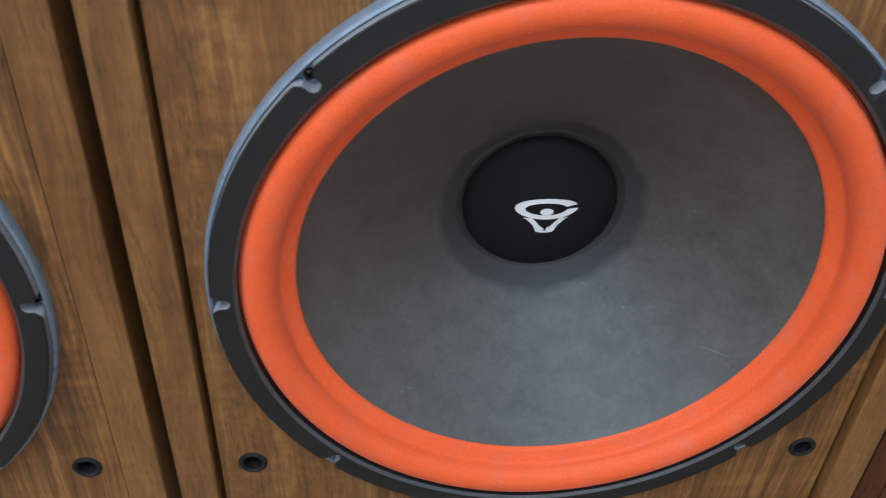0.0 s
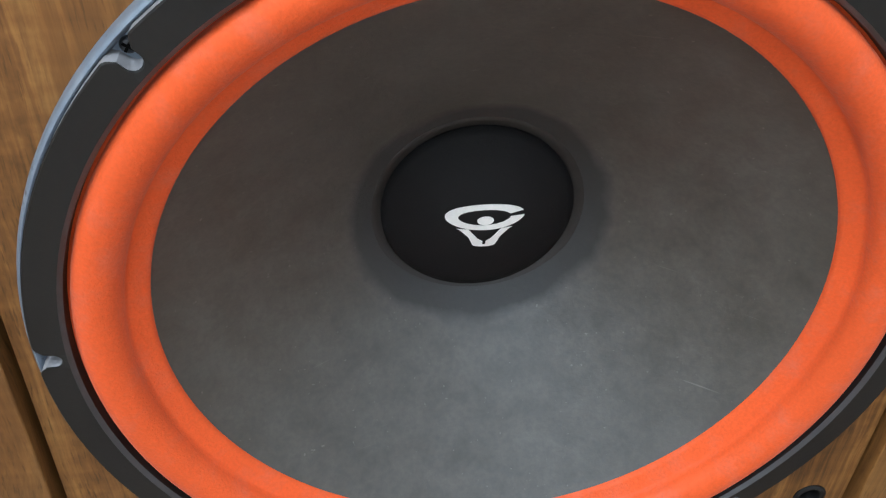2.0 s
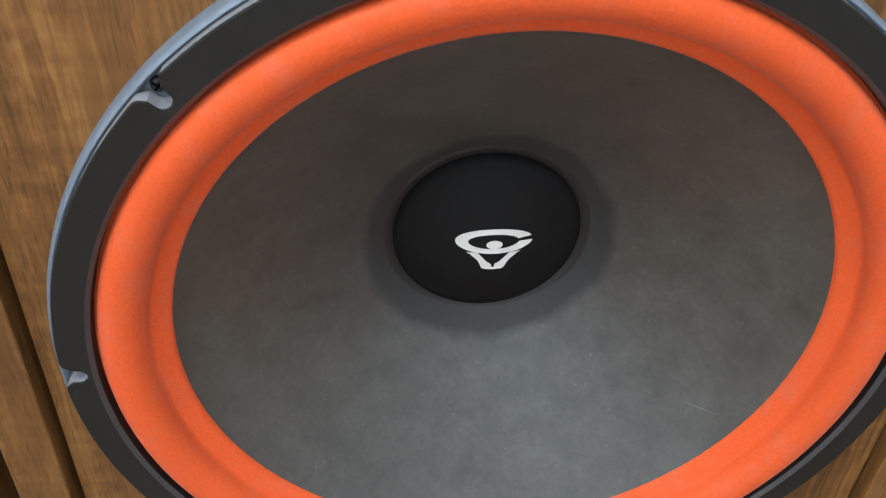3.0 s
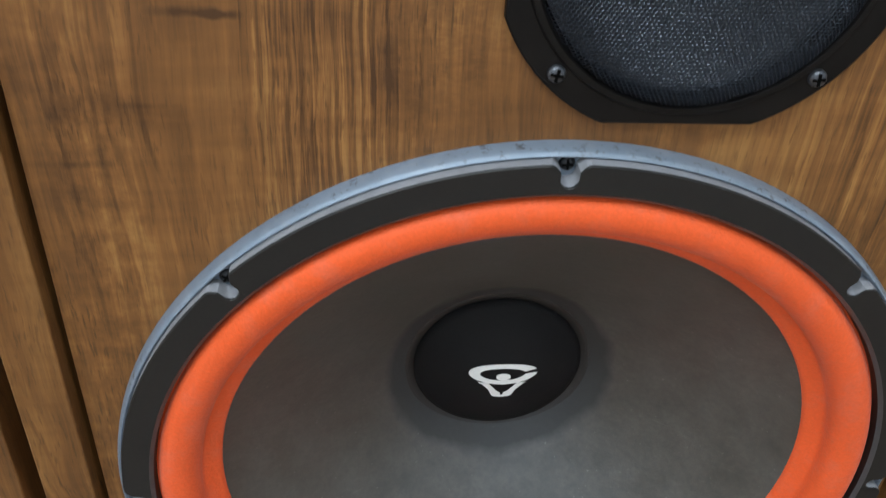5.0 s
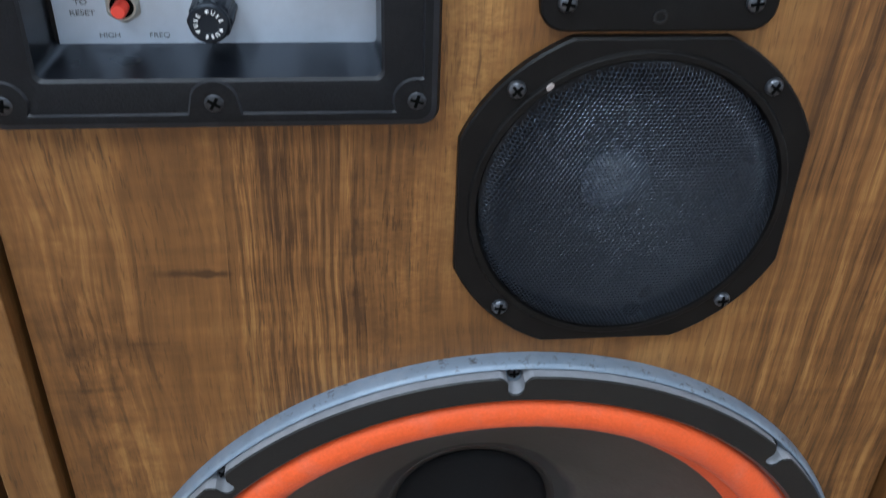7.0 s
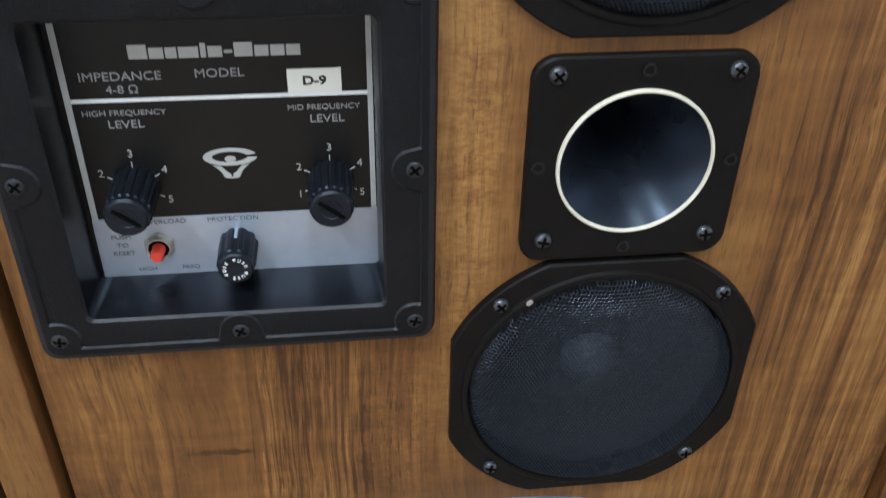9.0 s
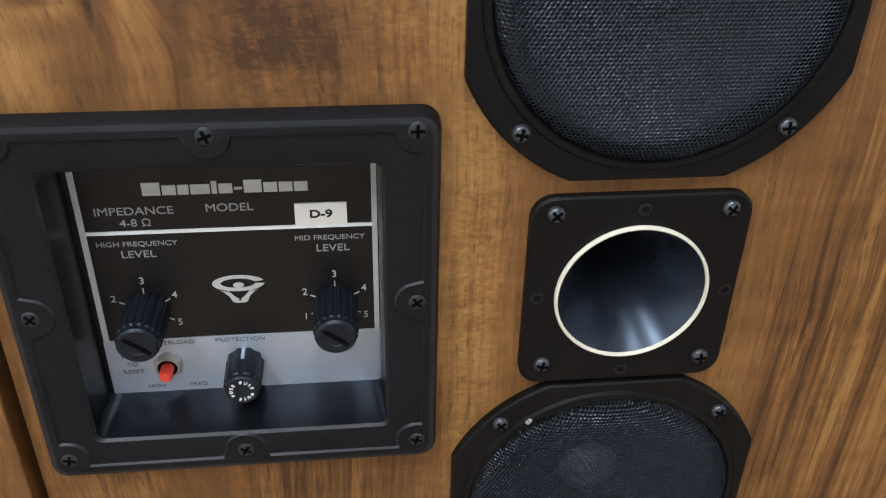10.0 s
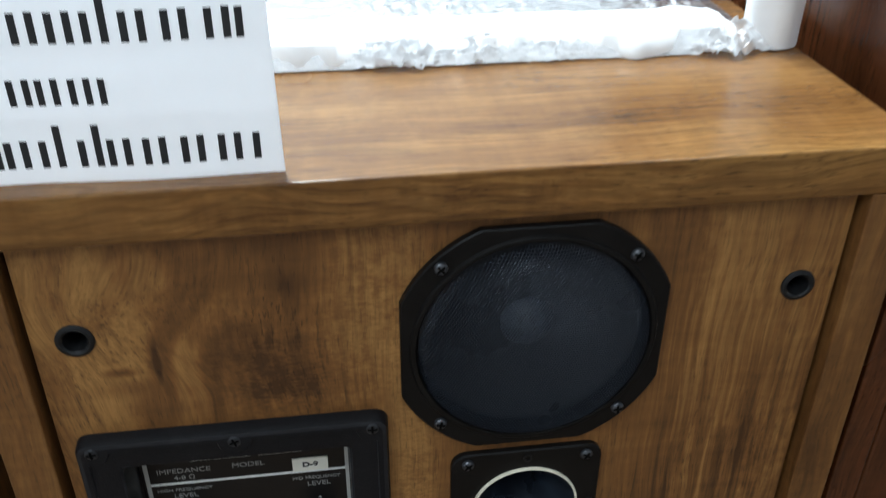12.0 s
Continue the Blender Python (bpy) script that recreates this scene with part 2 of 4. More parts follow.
BAFFLE = wood("walnut_veneer_upright", "z", marks=[((x, 0, z), (across, 1, high), much) for x, z, across, high, much in STREAKS + FLAMES],
    zones=[(-0.112, -0.061, 620.0, 0.34, 0.16, 0.62), (-0.061, -0.028, 500.0, 0.10, 0.07, 0.60), (0.104, 0.21, 480.0, 0.18, 0.04, 0.80), (0.108, 0.21, 170.0, 0.28, 0.09, 0.66), (-0.21, -0.160, 300.0, 0.10, 0.04, 0.60)],
    lights=[((-0.022, 0, 0.64), (0.022, 1, 0.19), 0.28), ((-0.045, 0, 0.74), (0.02, 1, 0.09), 0.14), ((-0.16, 0, 0.56), (0.05, 1, 0.1), 0.06), ((-0.170, 0, 0.74), (0.075, 1, 0.10), 0.26), ((0.16, 0, 0.73), (0.06, 1, 0.10), 0.10),
            ((-0.084, 0, 0.708), (0.036, 1, 0.034), -0.17), ((-0.080, 0, 0.770), (0.030, 1, 0.030), -0.20), ((-0.17, 0, 0.42), (0.04, 1, 0.05), -0.10), ((-0.02, 0, 0.425), (0.05, 1, 0.03), -0.16)],
    flakes=[((-0.020, 0, 0.62), (0.016, 1, 0.20), 0.40), ((-0.040, 0, 0.74), (0.03, 1, 0.07), 0.30), ((-0.085, 0, 0.70), (0.04, 1, 0.05), 0.30), ((-0.045, 0, 0.47), (0.03, 1, 0.08), 0.16)],
    seams=[(-0.1135, 1.0, 0.26, 0.56), (-0.061, -1.0, 0.30, 0.54), (0.105, 1.0, 0.30, 0.68)],
    figure=[((-0.145, 0, 0.72), (0.07, 1, 0.10), 0.34)], vein=0.12, bands=0.30, sway_by=0.011, fleck=0.5, curl=((-0.17, 0, 0.75), (0.12, 1, 0.13), 0.06))
SIDE = wood("walnut_veneer_edge", "z", 0.85, strips=30, vein=0.12, sway_by=0.02, shift=(3.1, 0, 1.7))
TOP = wood("walnut_veneer_lengthwise", "x", red=-0.08, strips=34, vein=0.12, bands=0.12, rough=0.23, sway_by=0.03, shift=(0.4, 2.2, 0.9),
           marks=[((-0.09, -0.016, 0.80), (0.05, 0.02, 0.006), 0.28), ((0.04, -0.016, 0.803), (0.012, 0.02, 0.007), 0.4), ((0.0, -0.016, 0.803), (0.008, 0.02, 0.012), 0.3)])
RED_WOOD = wood("reddish_lacquered_wood", "z", 0.40, red=0.6, strips=9, rough=0.25, shift=(7, 3, 1))
def cone_paper():
    """Doped paper: mottled, with pressed fibres and a few pale scuffs."""
    n = Nodes("doped_paper_cone")
    fine = n.noise(n.mapped((330, 330, 330)), 1, 4, 0.6)
    blot = n.noise(n.mapped((60, 60, 60)), 1, 6, 0.7, 0.2)
    wide = n.noise(n.mapped((9, 9, 9), (1.3, 0.2, 4.1)), 1, 3)
    scuff = n.ramp(n.noise(n.mapped((14, 14, 300), (0, 0, 0), (0, 52, 0)), 1, 2, 0.5), (0.74, 0.0), (0.80, 1.0))
    col = n.mix(n.ramp(blot, (0.30, 0.0), (0.70, 1.0)), (0.054, 0.047, 0.038), (0.096, 0.087, 0.077))
    specks = n.ramp(n.noise(n.mapped((420, 420, 420), (5, 2, 1)), 1, 1, 0.4), (0.74, 0.0), (0.80, 1.0))
    col = n.mix(n.math("MULTIPLY", specks, 0.5), col, (0.20, 0.19, 0.18))
    col = n.mix(n.math("MULTIPLY", n.ramp(fine, (0.4, 0.0), (0.66, 1.0)), 0.35), col, (0.040, 0.038, 0.036))
    col = n.mix(n.math("MULTIPLY", n.ramp(wide, (0.5, 0.0), (0.7, 1.0)), 0.12), col, (0.12, 0.115, 0.105))
    col = n.mix(n.math("MULTIPLY", scuff, 0.24), col, (0.35, 0.34, 0.33))
    # glue soaked into the paper round the dust cap, with a soft uneven edge
    soak = n.spot((0.0018, 0.08, 0.2215), (0.1, 1.0, 0.1))
    soak = n.math("ADD", soak, n.math("MULTIPLY", n.math("SUBTRACT", n.noise(n.mapped((45, 45, 45)), 1, 4), 0.5), 0.10))
    col = n.mix(n.math("MULTIPLY", n.ramp(soak, (0.345, 0.0), (0.40, 1.0)), 0.80), col, (0.021, 0.019, 0.018))
    n.bump(n.math("ADD", fine, n.math("MULTIPLY", blot, 1.5)), 0.30, 0.0005)
    return n.done(col, n.math("ADD", n.math("ADD", 0.35, n.math("MULTIPLY", n.ramp(soak, (0.345, 0.0), (0.40, 1.0)), 0.3)), n.math("MULTIPLY", blot, 0.14)), 0, 0.82)


CONE = cone_paper()
CONE.node_tree.nodes["Principled BSDF"].inputs["Specular Tint"].default_value = (0.80, 0.90, 1.0, 1)
CAP = plain("black_dust_cap_felt", (0.0085, 0.0085, 0.0095), 0.7, 0, 0.3, 900, 0.3, 0.20)
GLUE = plain("dark_glue_ring", (0.020, 0.0185, 0.018), 0.6, 0, 0.35, 180, 0.4)
ORANGE = plain("orange_foam", (0.84, 0.108, 0.024), 0.58, 0, 0.18, 700, 0.7, 0.32, dust=0.12)
ORANGE.node_tree.nodes["Principled BSDF"].inputs["Sheen Weight"].default_value = 0.10
ORANGE.node_tree.nodes["Principled BSDF"].inputs["Sheen Roughness"].default_value = 0.45
RUBBER = plain("black_gasket_rubber", (0.015, 0.0145, 0.0145), 0.45, 0, 0.2, 500, 0.12, 0.3)
# greyer rubber paints the highlight along the gasket's inner lip
LIT_LIP = plain("lit_rubber_lip", (0.055, 0.055, 0.060), 0.4, 0, 0.3, 200, 0.15)
RAW_EDGE = plain("grey_gasket_edge", (0.26, 0.26, 0.28), 0.6, 0, 0.35, 150, 0.2)
STEEL = plain("blue_grey_plated_steel", (0.22, 0.27, 0.335), 0.5, 0.35, 0.2, 120, 0.08, dust=0.25, rust=0.85)
PLASTIC = plain("black_moulded_plastic", (0.009, 0.009, 0.010), 0.42, 0, 0.2, 700, 0.12, 0.35, dust=0.01)
PLATE = plain("brownish_black_driver_plate", (0.0068, 0.0060, 0.0058), 0.44, 0, 0.25, 600, 0.15, 0.15, dust=0.01)
TEXTURED = plain("pebbled_black_plastic", (0.0080, 0.0080, 0.0098), 0.5, 0, 0.35, 900, 0.7, 0.19, dust=0.012)
GLOSS = plain("glossy_black_horn", (0.010, 0.012, 0.017), 0.27, 0, 0.2, 60, 0.03, 0.9)
RUBBED = plain("rubbed_plastic_edge", (0.014, 0.015, 0.019), 0.42, 0, 0.5, 160, 0.3, 0.32, dust=0.04)
KNOB = plain("blue_black_knob", (0.0075, 0.0092, 0.0135), 0.40, 0, 0.2, 500, 0.1, 0.35, dust=0.012)
GLOSS.node_tree.nodes["Principled BSDF"].inputs["Specular Tint"].default_value = (0.62, 0.78, 1.0, 1)
TRAY = plain("smooth_black_tray", (0.0040, 0.0045, 0.0065), 0.30, 0, 0.2, 80, 0.03, 0.50, dust=0.012)
for each in (TRAY, KNOB):
    each.node_tree.nodes["Principled BSDF"].inputs["Specular Tint"].default_value = (0.78, 0.87, 1.0, 1)
MESH = plain("black_painted_mesh", (0.025, 0.032, 0.046), 0.28, 0.55, 0.2, 200, 0.05, 0.5)
MID_CONE = plain("dark_blue_grey_cone", (0.013, 0.014, 0.017), 0.5, 0, 0.2, 200, 0.2)
MID_CAP = plain("grey_dust_cap", (0.075, 0.085, 0.105), 0.5, 0, 0.15, 300, 0.1)
CHIP = plain("bare_pinkish_primer", (0.36, 0.30, 0.28), 0.6, 0, 0.3, 900, 0.2)
CREAM = plain("cream_ring_paint", (0.78, 0.72, 0.58), 0.5, 0, 0.06, 200, 0.05)
SCREW = plain("blackened_screw_steel", (0.095, 0.099, 0.112), 0.3, 0.7, 0.25, 200, 0.05)
DULL_SCREW = plain("dull_black_screw", (0.040, 0.042, 0.048), 0.4, 0.6, 0.3, 200, 0.08)
# near-black fill that stands in for the shade inside slots and holes
RECESS_SHADE = plain("recess_shade", (0.003, 0.003, 0.003), 0.9, 0, 0.1, 200, 0.0, 0.05)
INK = plain("white_print", (0.86, 0.86, 0.85), 0.55, 0, 0.08, 500, 0.02)
SILVER_INK = plain("silver_print", (0.50, 0.50, 0.48), 0.5, 0.1, 0.12, 500, 0.02)
PALE_INK = plain("dull_silver_print", (0.36, 0.36, 0.36), 0.55, 0.1, 0.15, 500, 0.02)
BLACK_INK = plain("black_print", (0.015, 0.015, 0.017), 0.6, 0, 0.2, 400, 0.02)
FADED_INK = plain("faded_black_print", (0.11, 0.115, 0.13), 0.6, 0, 0.3, 400, 0.02)
FACE = plain("black_face_plate", (0.0065, 0.0058, 0.0058), 0.38, 0, 0.2, 300, 0.03, 0.35)
SILVER = plain("brushed_aluminium_plate", (0.47, 0.52, 0.60), 0.42, 0.55, 0.08, 240, 0.06)
NUT = plain("dull_nickel_nut", (0.46, 0.43, 0.38), 0.4, 0.5, 0.15, 200, 0.05)
RED = plain("red_push_button", (0.80, 0.06, 0.035), 0.45, 0, 0.08, 200, 0.02)
LABEL = plain("ivory_label", (0.86, 0.83, 0.74), 0.6, 0, 0.04, 200, 0.03)
PAPER = plain("creased_white_paper", (0.90, 0.90, 0.91), 0.5, 0, 0.03, 60, 0.05)
leaf = PAPER.node_tree.nodes.new("ShaderNodeBsdfTranslucent")
leaf.inputs["Color"].default_value = (0.92, 0.93, 0.95, 1)
blend = PAPER.node_tree.nodes.new("ShaderNodeMixShader")
blend.inputs[0].default_value = 0.60
PAPER.node_tree.links.new(PAPER.node_tree.nodes["Principled BSDF"].outputs[0], blend.inputs[1])
PAPER.node_tree.links.new(leaf.outputs[0], blend.inputs[2])
PAPER.node_tree.links.new(blend.outputs[0], PAPER.node_tree.nodes["Material Output"].inputs["Surface"])
FOAM = plain("white_packing_foam", (0.93, 0.93, 0.94), 0.6, 0, 0.05, 90, 0.3)
BARE = plain("raw_chipboard", (0.16, 0.11, 0.06), 0.85, 0, 0.35, 300, 0.4)
WALL = plain("cool_white_wall_paint", (0.66, 0.67, 0.68), 0.8, 0, 0.05, 90, 0.1)
CEIL = plain("white_ceiling_paint", (0.80, 0.80, 0.80), 0.85, 0, 0.04, 90, 0.1)
FLOOR = plain("brown_floor_tile", (0.20, 0.13, 0.08), 0.4, 0, 0.2, 40, 0.05)
LAMP_BODY = plain("white_lamp_housing", (0.8, 0.8, 0.8), 0.4, 0, 0.03, 100, 0.02)


def clear_film(name, clear=0.97):
    n = Nodes(name)
    n.bump(n.noise(n.mapped((60, 60, 60)), 1, 4), 0.6, 0.004)
    return n.done((0.97, 0.98, 1.0), 0.08, 0, 0.6, Transmission_Weight=clear, IOR=1.12)


FILM = clear_film("clear_crumpled_film")
BUNCHED = clear_film("bunched_milky_film", 0.55)
glow = Nodes("tube_glow")
GLOW = glow.done((0.9, 0.93, 1.0), 0.5, Emission_Color=(0.86, 0.93, 1.0), Emission_Strength=6.0)


# ---- mesh helpers ----
def part(name, bm, material, parent=None, label="", at=None, smooth=None):
    """Links a bmesh (or a ready mesh) as one object under a thing or a part."""
    if isinstance(bm, bmesh.types.BMesh):
        me = bpy.data.meshes.new(name)
        bmesh.ops.recalc_face_normals(bm, faces=bm.faces)
        if smooth:
            for f in bm.faces:
                f.smooth = True
            for e in bm.edges:
                e.smooth = not (len(e.link_faces) == 2 and e.calc_face_angle(0) > radians(smooth))
        bm.to_mesh(me)
        bm.free()
        for m in (material if isinstance(material, list) else [material]):
            me.materials.append(m)
    else:
        me = bm
    ob = new(name, me)
    if parent:
        ob.parent = parent
    if at:
        ob.location = at
    if label:
        ob["label"] = label
    return ob


def box(x0, x1, y0, y1, z0, z1, bevel=0.0, bm=None, steps=2):
    bm = bm or bmesh.new()
    made = bmesh.ops.create_cube(bm, size=1.0)["verts"]
    for v in made:
        v.co = ((x0 + x1) / 2 + v.co.x * (x1 - x0), (y0 + y1) / 2 + v.co.y * (y1 - y0), (z0 + z1) / 2 + v.co.z * (z1 - z0))
    if bevel:
        edges = list({e for v in made for e in v.link_edges})
        bmesh.ops.bevel(bm, geom=edges, offset=bevel, segments=steps, profile=0.5, affect="EDGES")
    return bm


def circ(r):
    return lambda c, s: r


def octo(h, straight):
    """A square with its corners cut off by a circle."""
    r = math.hypot(h, straight)
    return lambda c, s: min(h / max(abs(c), 1e-6), h / max(abs(s), 1e-6), r)


def rrect(hx, hz, rc):
    def f(c, s):
        c, s = max(abs(c), 1e-6), max(abs(s), 1e-6)
        t = min(hx / c, hz / s)
        cx, cz = hx - rc, hz - rc
        if t * c > cx and t * s > cz:
            b = c * cx + s * cz
            t = b + math.sqrt(max(0.0, b * b - (cx * cx + cz * cz - rc * rc)))
        return t
    return f


def loft(loops, centre=(0, 0), count=96, extra=(), cap=False, mats=None, bm=None):
    """Loops round the y axis, each (shape, y) with shape giving the radius along a direction, joined one to the next."""
    bm = bm or bmesh.new()
    angles = sorted({round(a % (2 * math.pi), 6) for a in [2 * math.pi * k / count for k in range(count)] + list(extra)})
    rows = []
    for shape, y in loops:
        row = []
        for a in angles:
            c, s = math.cos(a), math.sin(a)
            r = shape(c, s) if callable(shape) else shape
            row.append(bm.verts.new((centre[0] + r * c, y(c, s) if callable(y) else y, centre[1] + r * s)))
        rows.append(row)
    for k, (a, b) in enumerate(zip(rows, rows[1:])):
        for i in range(len(angles)):
            j = (i + 1) % len(angles)
            f = bm.faces.new((a[i], a[j], b[j], b[i]))
            f.material_index = mats[k] if mats else 0
    if cap:
        bm.faces.new(rows[-1])
    return bm


def corner_angles(shape_pts):
    return [math.atan2(z, x) for x, z in shape_pts]


def octo_angles(h, st):
    return corner_angles([(sx * a, sz * b) for a, b in ((h, st), (st, h)) for sx in (1, -1) for sz in (1, -1)])


def sheet(outline, holes, y0, y1):
    """A flat board in x and z with holes through it, from y0 (front) to y1."""
    bm = bmesh.new()
    edges = []
    for loop in [outline, *holes]:
        vs = [bm.verts.new((x, y0, z)) for x, z in loop]
        edges += [bm.edges.new((a, b)) for a, b in zip(vs, vs[1:] + vs[:1])]
    bmesh.ops.triangle_fill(bm, use_beauty=True, edges=edges, normal=(0, -1, 0))
    made = bmesh.ops.extrude_face_region(bm, geom=list(bm.faces))["geom"]
    for v in made:
        if isinstance(v, bmesh.types.BMVert):
            v.co.y = y1
    return bm


def ring_points(cx, cz, shape, count=64):
    out = []
    for k in range(count):
        c, s = math.cos(2 * math.pi * k / count), math.sin(2 * math.pi * k / count)
        out.append((cx + shape(c, s) * c, cz + shape(c, s) * s))
    return out


def words(name, body, size, x, z, y, material, parent, align="CENTER", bold=0.0, stretch=1.0):
    """Writing on an upright face that looks towards -y."""
    cu = bpy.data.curves.new(name, "FONT")
    cu.body, cu.size, cu.align_x, cu.align_y, cu.extrude, cu.offset = body, size, align, "CENTER", 0.0001, bold
    tmp = bpy.data.objects.new(name, cu)
    me = bpy.data.meshes.new_from_object(tmp)
    bpy.data.objects.remove(tmp)
    me.transform(Matrix.Translation((x, y, z)) @ Matrix.Rotation(radians(90), 4, "X") @ Matrix.Diagonal((stretch, 1, 1, 1)))
    me.materials.clear()
    me.materials.append(material)
    ob = new(name, me)
    ob.parent = parent
    return ob


def flat_shapes(polys, y, thick=0.0003):
    """Thin printed shapes: closed outlines in x and z; y may be a function of the place."""
    bm = bmesh.new()
    for poly in polys:
        lift = [y(px, pz) if callable(y) else y for px, pz in poly]
        front = [bm.verts.new((px, h - thick, pz)) for (px, pz), h in zip(poly, lift)]
        back = [bm.verts.new((px, h, pz)) for (px, pz), h in zip(poly, lift)]
        bm.faces.new(front)
        for i in range(len(poly)):
            j = (i + 1) % len(poly)
            bm.faces.new((front[i], front[j], back[j], back[i]))
    bmesh.ops.remove_doubles(bm, verts=bm.verts, dist=1e-6)
    return bm


def screw_mesh(r, high, name="screw", metal=None):
    """A round-headed screw, its head towards -y; dark raised bars paint the shade of a cross recess."""
    bm = loft([(r, 0.0), (r, -high * 0.35), (r * 0.88, -high * 0.7), (r * 0.6, -high * 0.95), (r * 0.2, -high)], count=16, cap=True)
    for dx, dz in ((r * 0.68, r * 0.16), (r * 0.16, r * 0.68)):
        before = set(bm.faces)
        box(-dx, dx, -high * 1.10, -high * 0.5, -dz, dz, bm=bm)
        for f in bm.faces:
            if f not in before:
                f.material_index = 1
    for f in bm.faces:
        f.smooth = f.material_index == 0
    me = bpy.data.meshes.new(name)
    bmesh.ops.recalc_face_normals(bm, faces=bm.faces)
    bm.to_mesh(me)
    bm.free()
    me.materials.append(metal or SCREW), me.materials.append(RECESS_SHADE)
    return me


def screws(parent, mesh, places, y):
    for k, (x, z) in enumerate(places):
        ob = part("screw", mesh, None, parent, at=(x, y, z))
        ob.rotation_euler = (0, radians((37 * k + 11) % 90), 0)


# ---- the loudspeaker: sizes ----
HALF_W, HIGH, DEEP, PROUD, BOARD = 0.222, 0.8150, 0.41, 0.0070, 0.0226
WOOFER_Z = 0.2225
WOOFER_X = 0.0018
MID_X, MID_LOW, MID_TOP = 0.0405, 0.4882, 0.7165
HORN_X, HORN_Z = 0.0412, 0.6000
PANEL_X, PANEL_Z, PANEL_H = -0.1112, 0.6015, 0.0775
MID_H, MID_STRAIGHT = 0.0668, 0.0282


def emblem(cx, cz, w):
    """The maker's mark as plain shapes: an open oval ring, a dot and a funnel."""
    def oval(a, rx, rz, ox=0.0, oz=0.0):
        return (cx + ox + rx * math.cos(a), cz + oz + rz * math.sin(a))
    polys = []
    rx, rz, zc = w / 2, w * 0.185, w * 0.13
    n, a0, a1 = 44, radians(-6), radians(-366 + 22)
    for k in range(n):
        p, q = a0 + (a1 - a0) * k / n, a0 + (a1 - a0) * (k + 1) / n
        ri, rj = (0.66, 0.60), (0.66, 0.60)
        polys.append([oval(p, rx, rz, 0, zc), oval(q, rx, rz, 0, zc), oval(q, rx * rj[0], rz * rj[1], -w * 0.01, zc), oval(p, rx * ri[0], rz * ri[1], -w * 0.01, zc)])
    polys.append([oval(2 * math.pi * k / 20, w * 0.105, w * 0.062, 0, zc - w * 0.045) for k in range(20)])
    top, low = zc - w * 0.17, zc - w * 0.46
    for s in (1, -1):
        polys.append([(cx + s * w * 0.35, cz + top), (cx + s * w * 0.26, cz + top - w * 0.045), (cx + s * w * 0.19, cz + top - w * 0.045), (cx + s * w * 0.215, cz + top)][::s])
        polys.append([(cx + s * w * 0.33, cz + top), (cx + s * w * 0.20, cz + top - w * 0.13), (cx + s * w * 0.145, cz + low + w * 0.03), (cx + s * w * 0.02, cz + low + w * 0.03),
                      (cx + s * w * 0.02, cz + low + w * 0.09), (cx + s * w * 0.08, cz + low + w * 0.13), (cx + s * w * 0.21, cz + top)][::s])
    polys.append([oval(math.pi + math.pi * k / 12, w * 0.145, w * 0.035, 0, low + w * 0.032) for k in range(13)])
    return polys


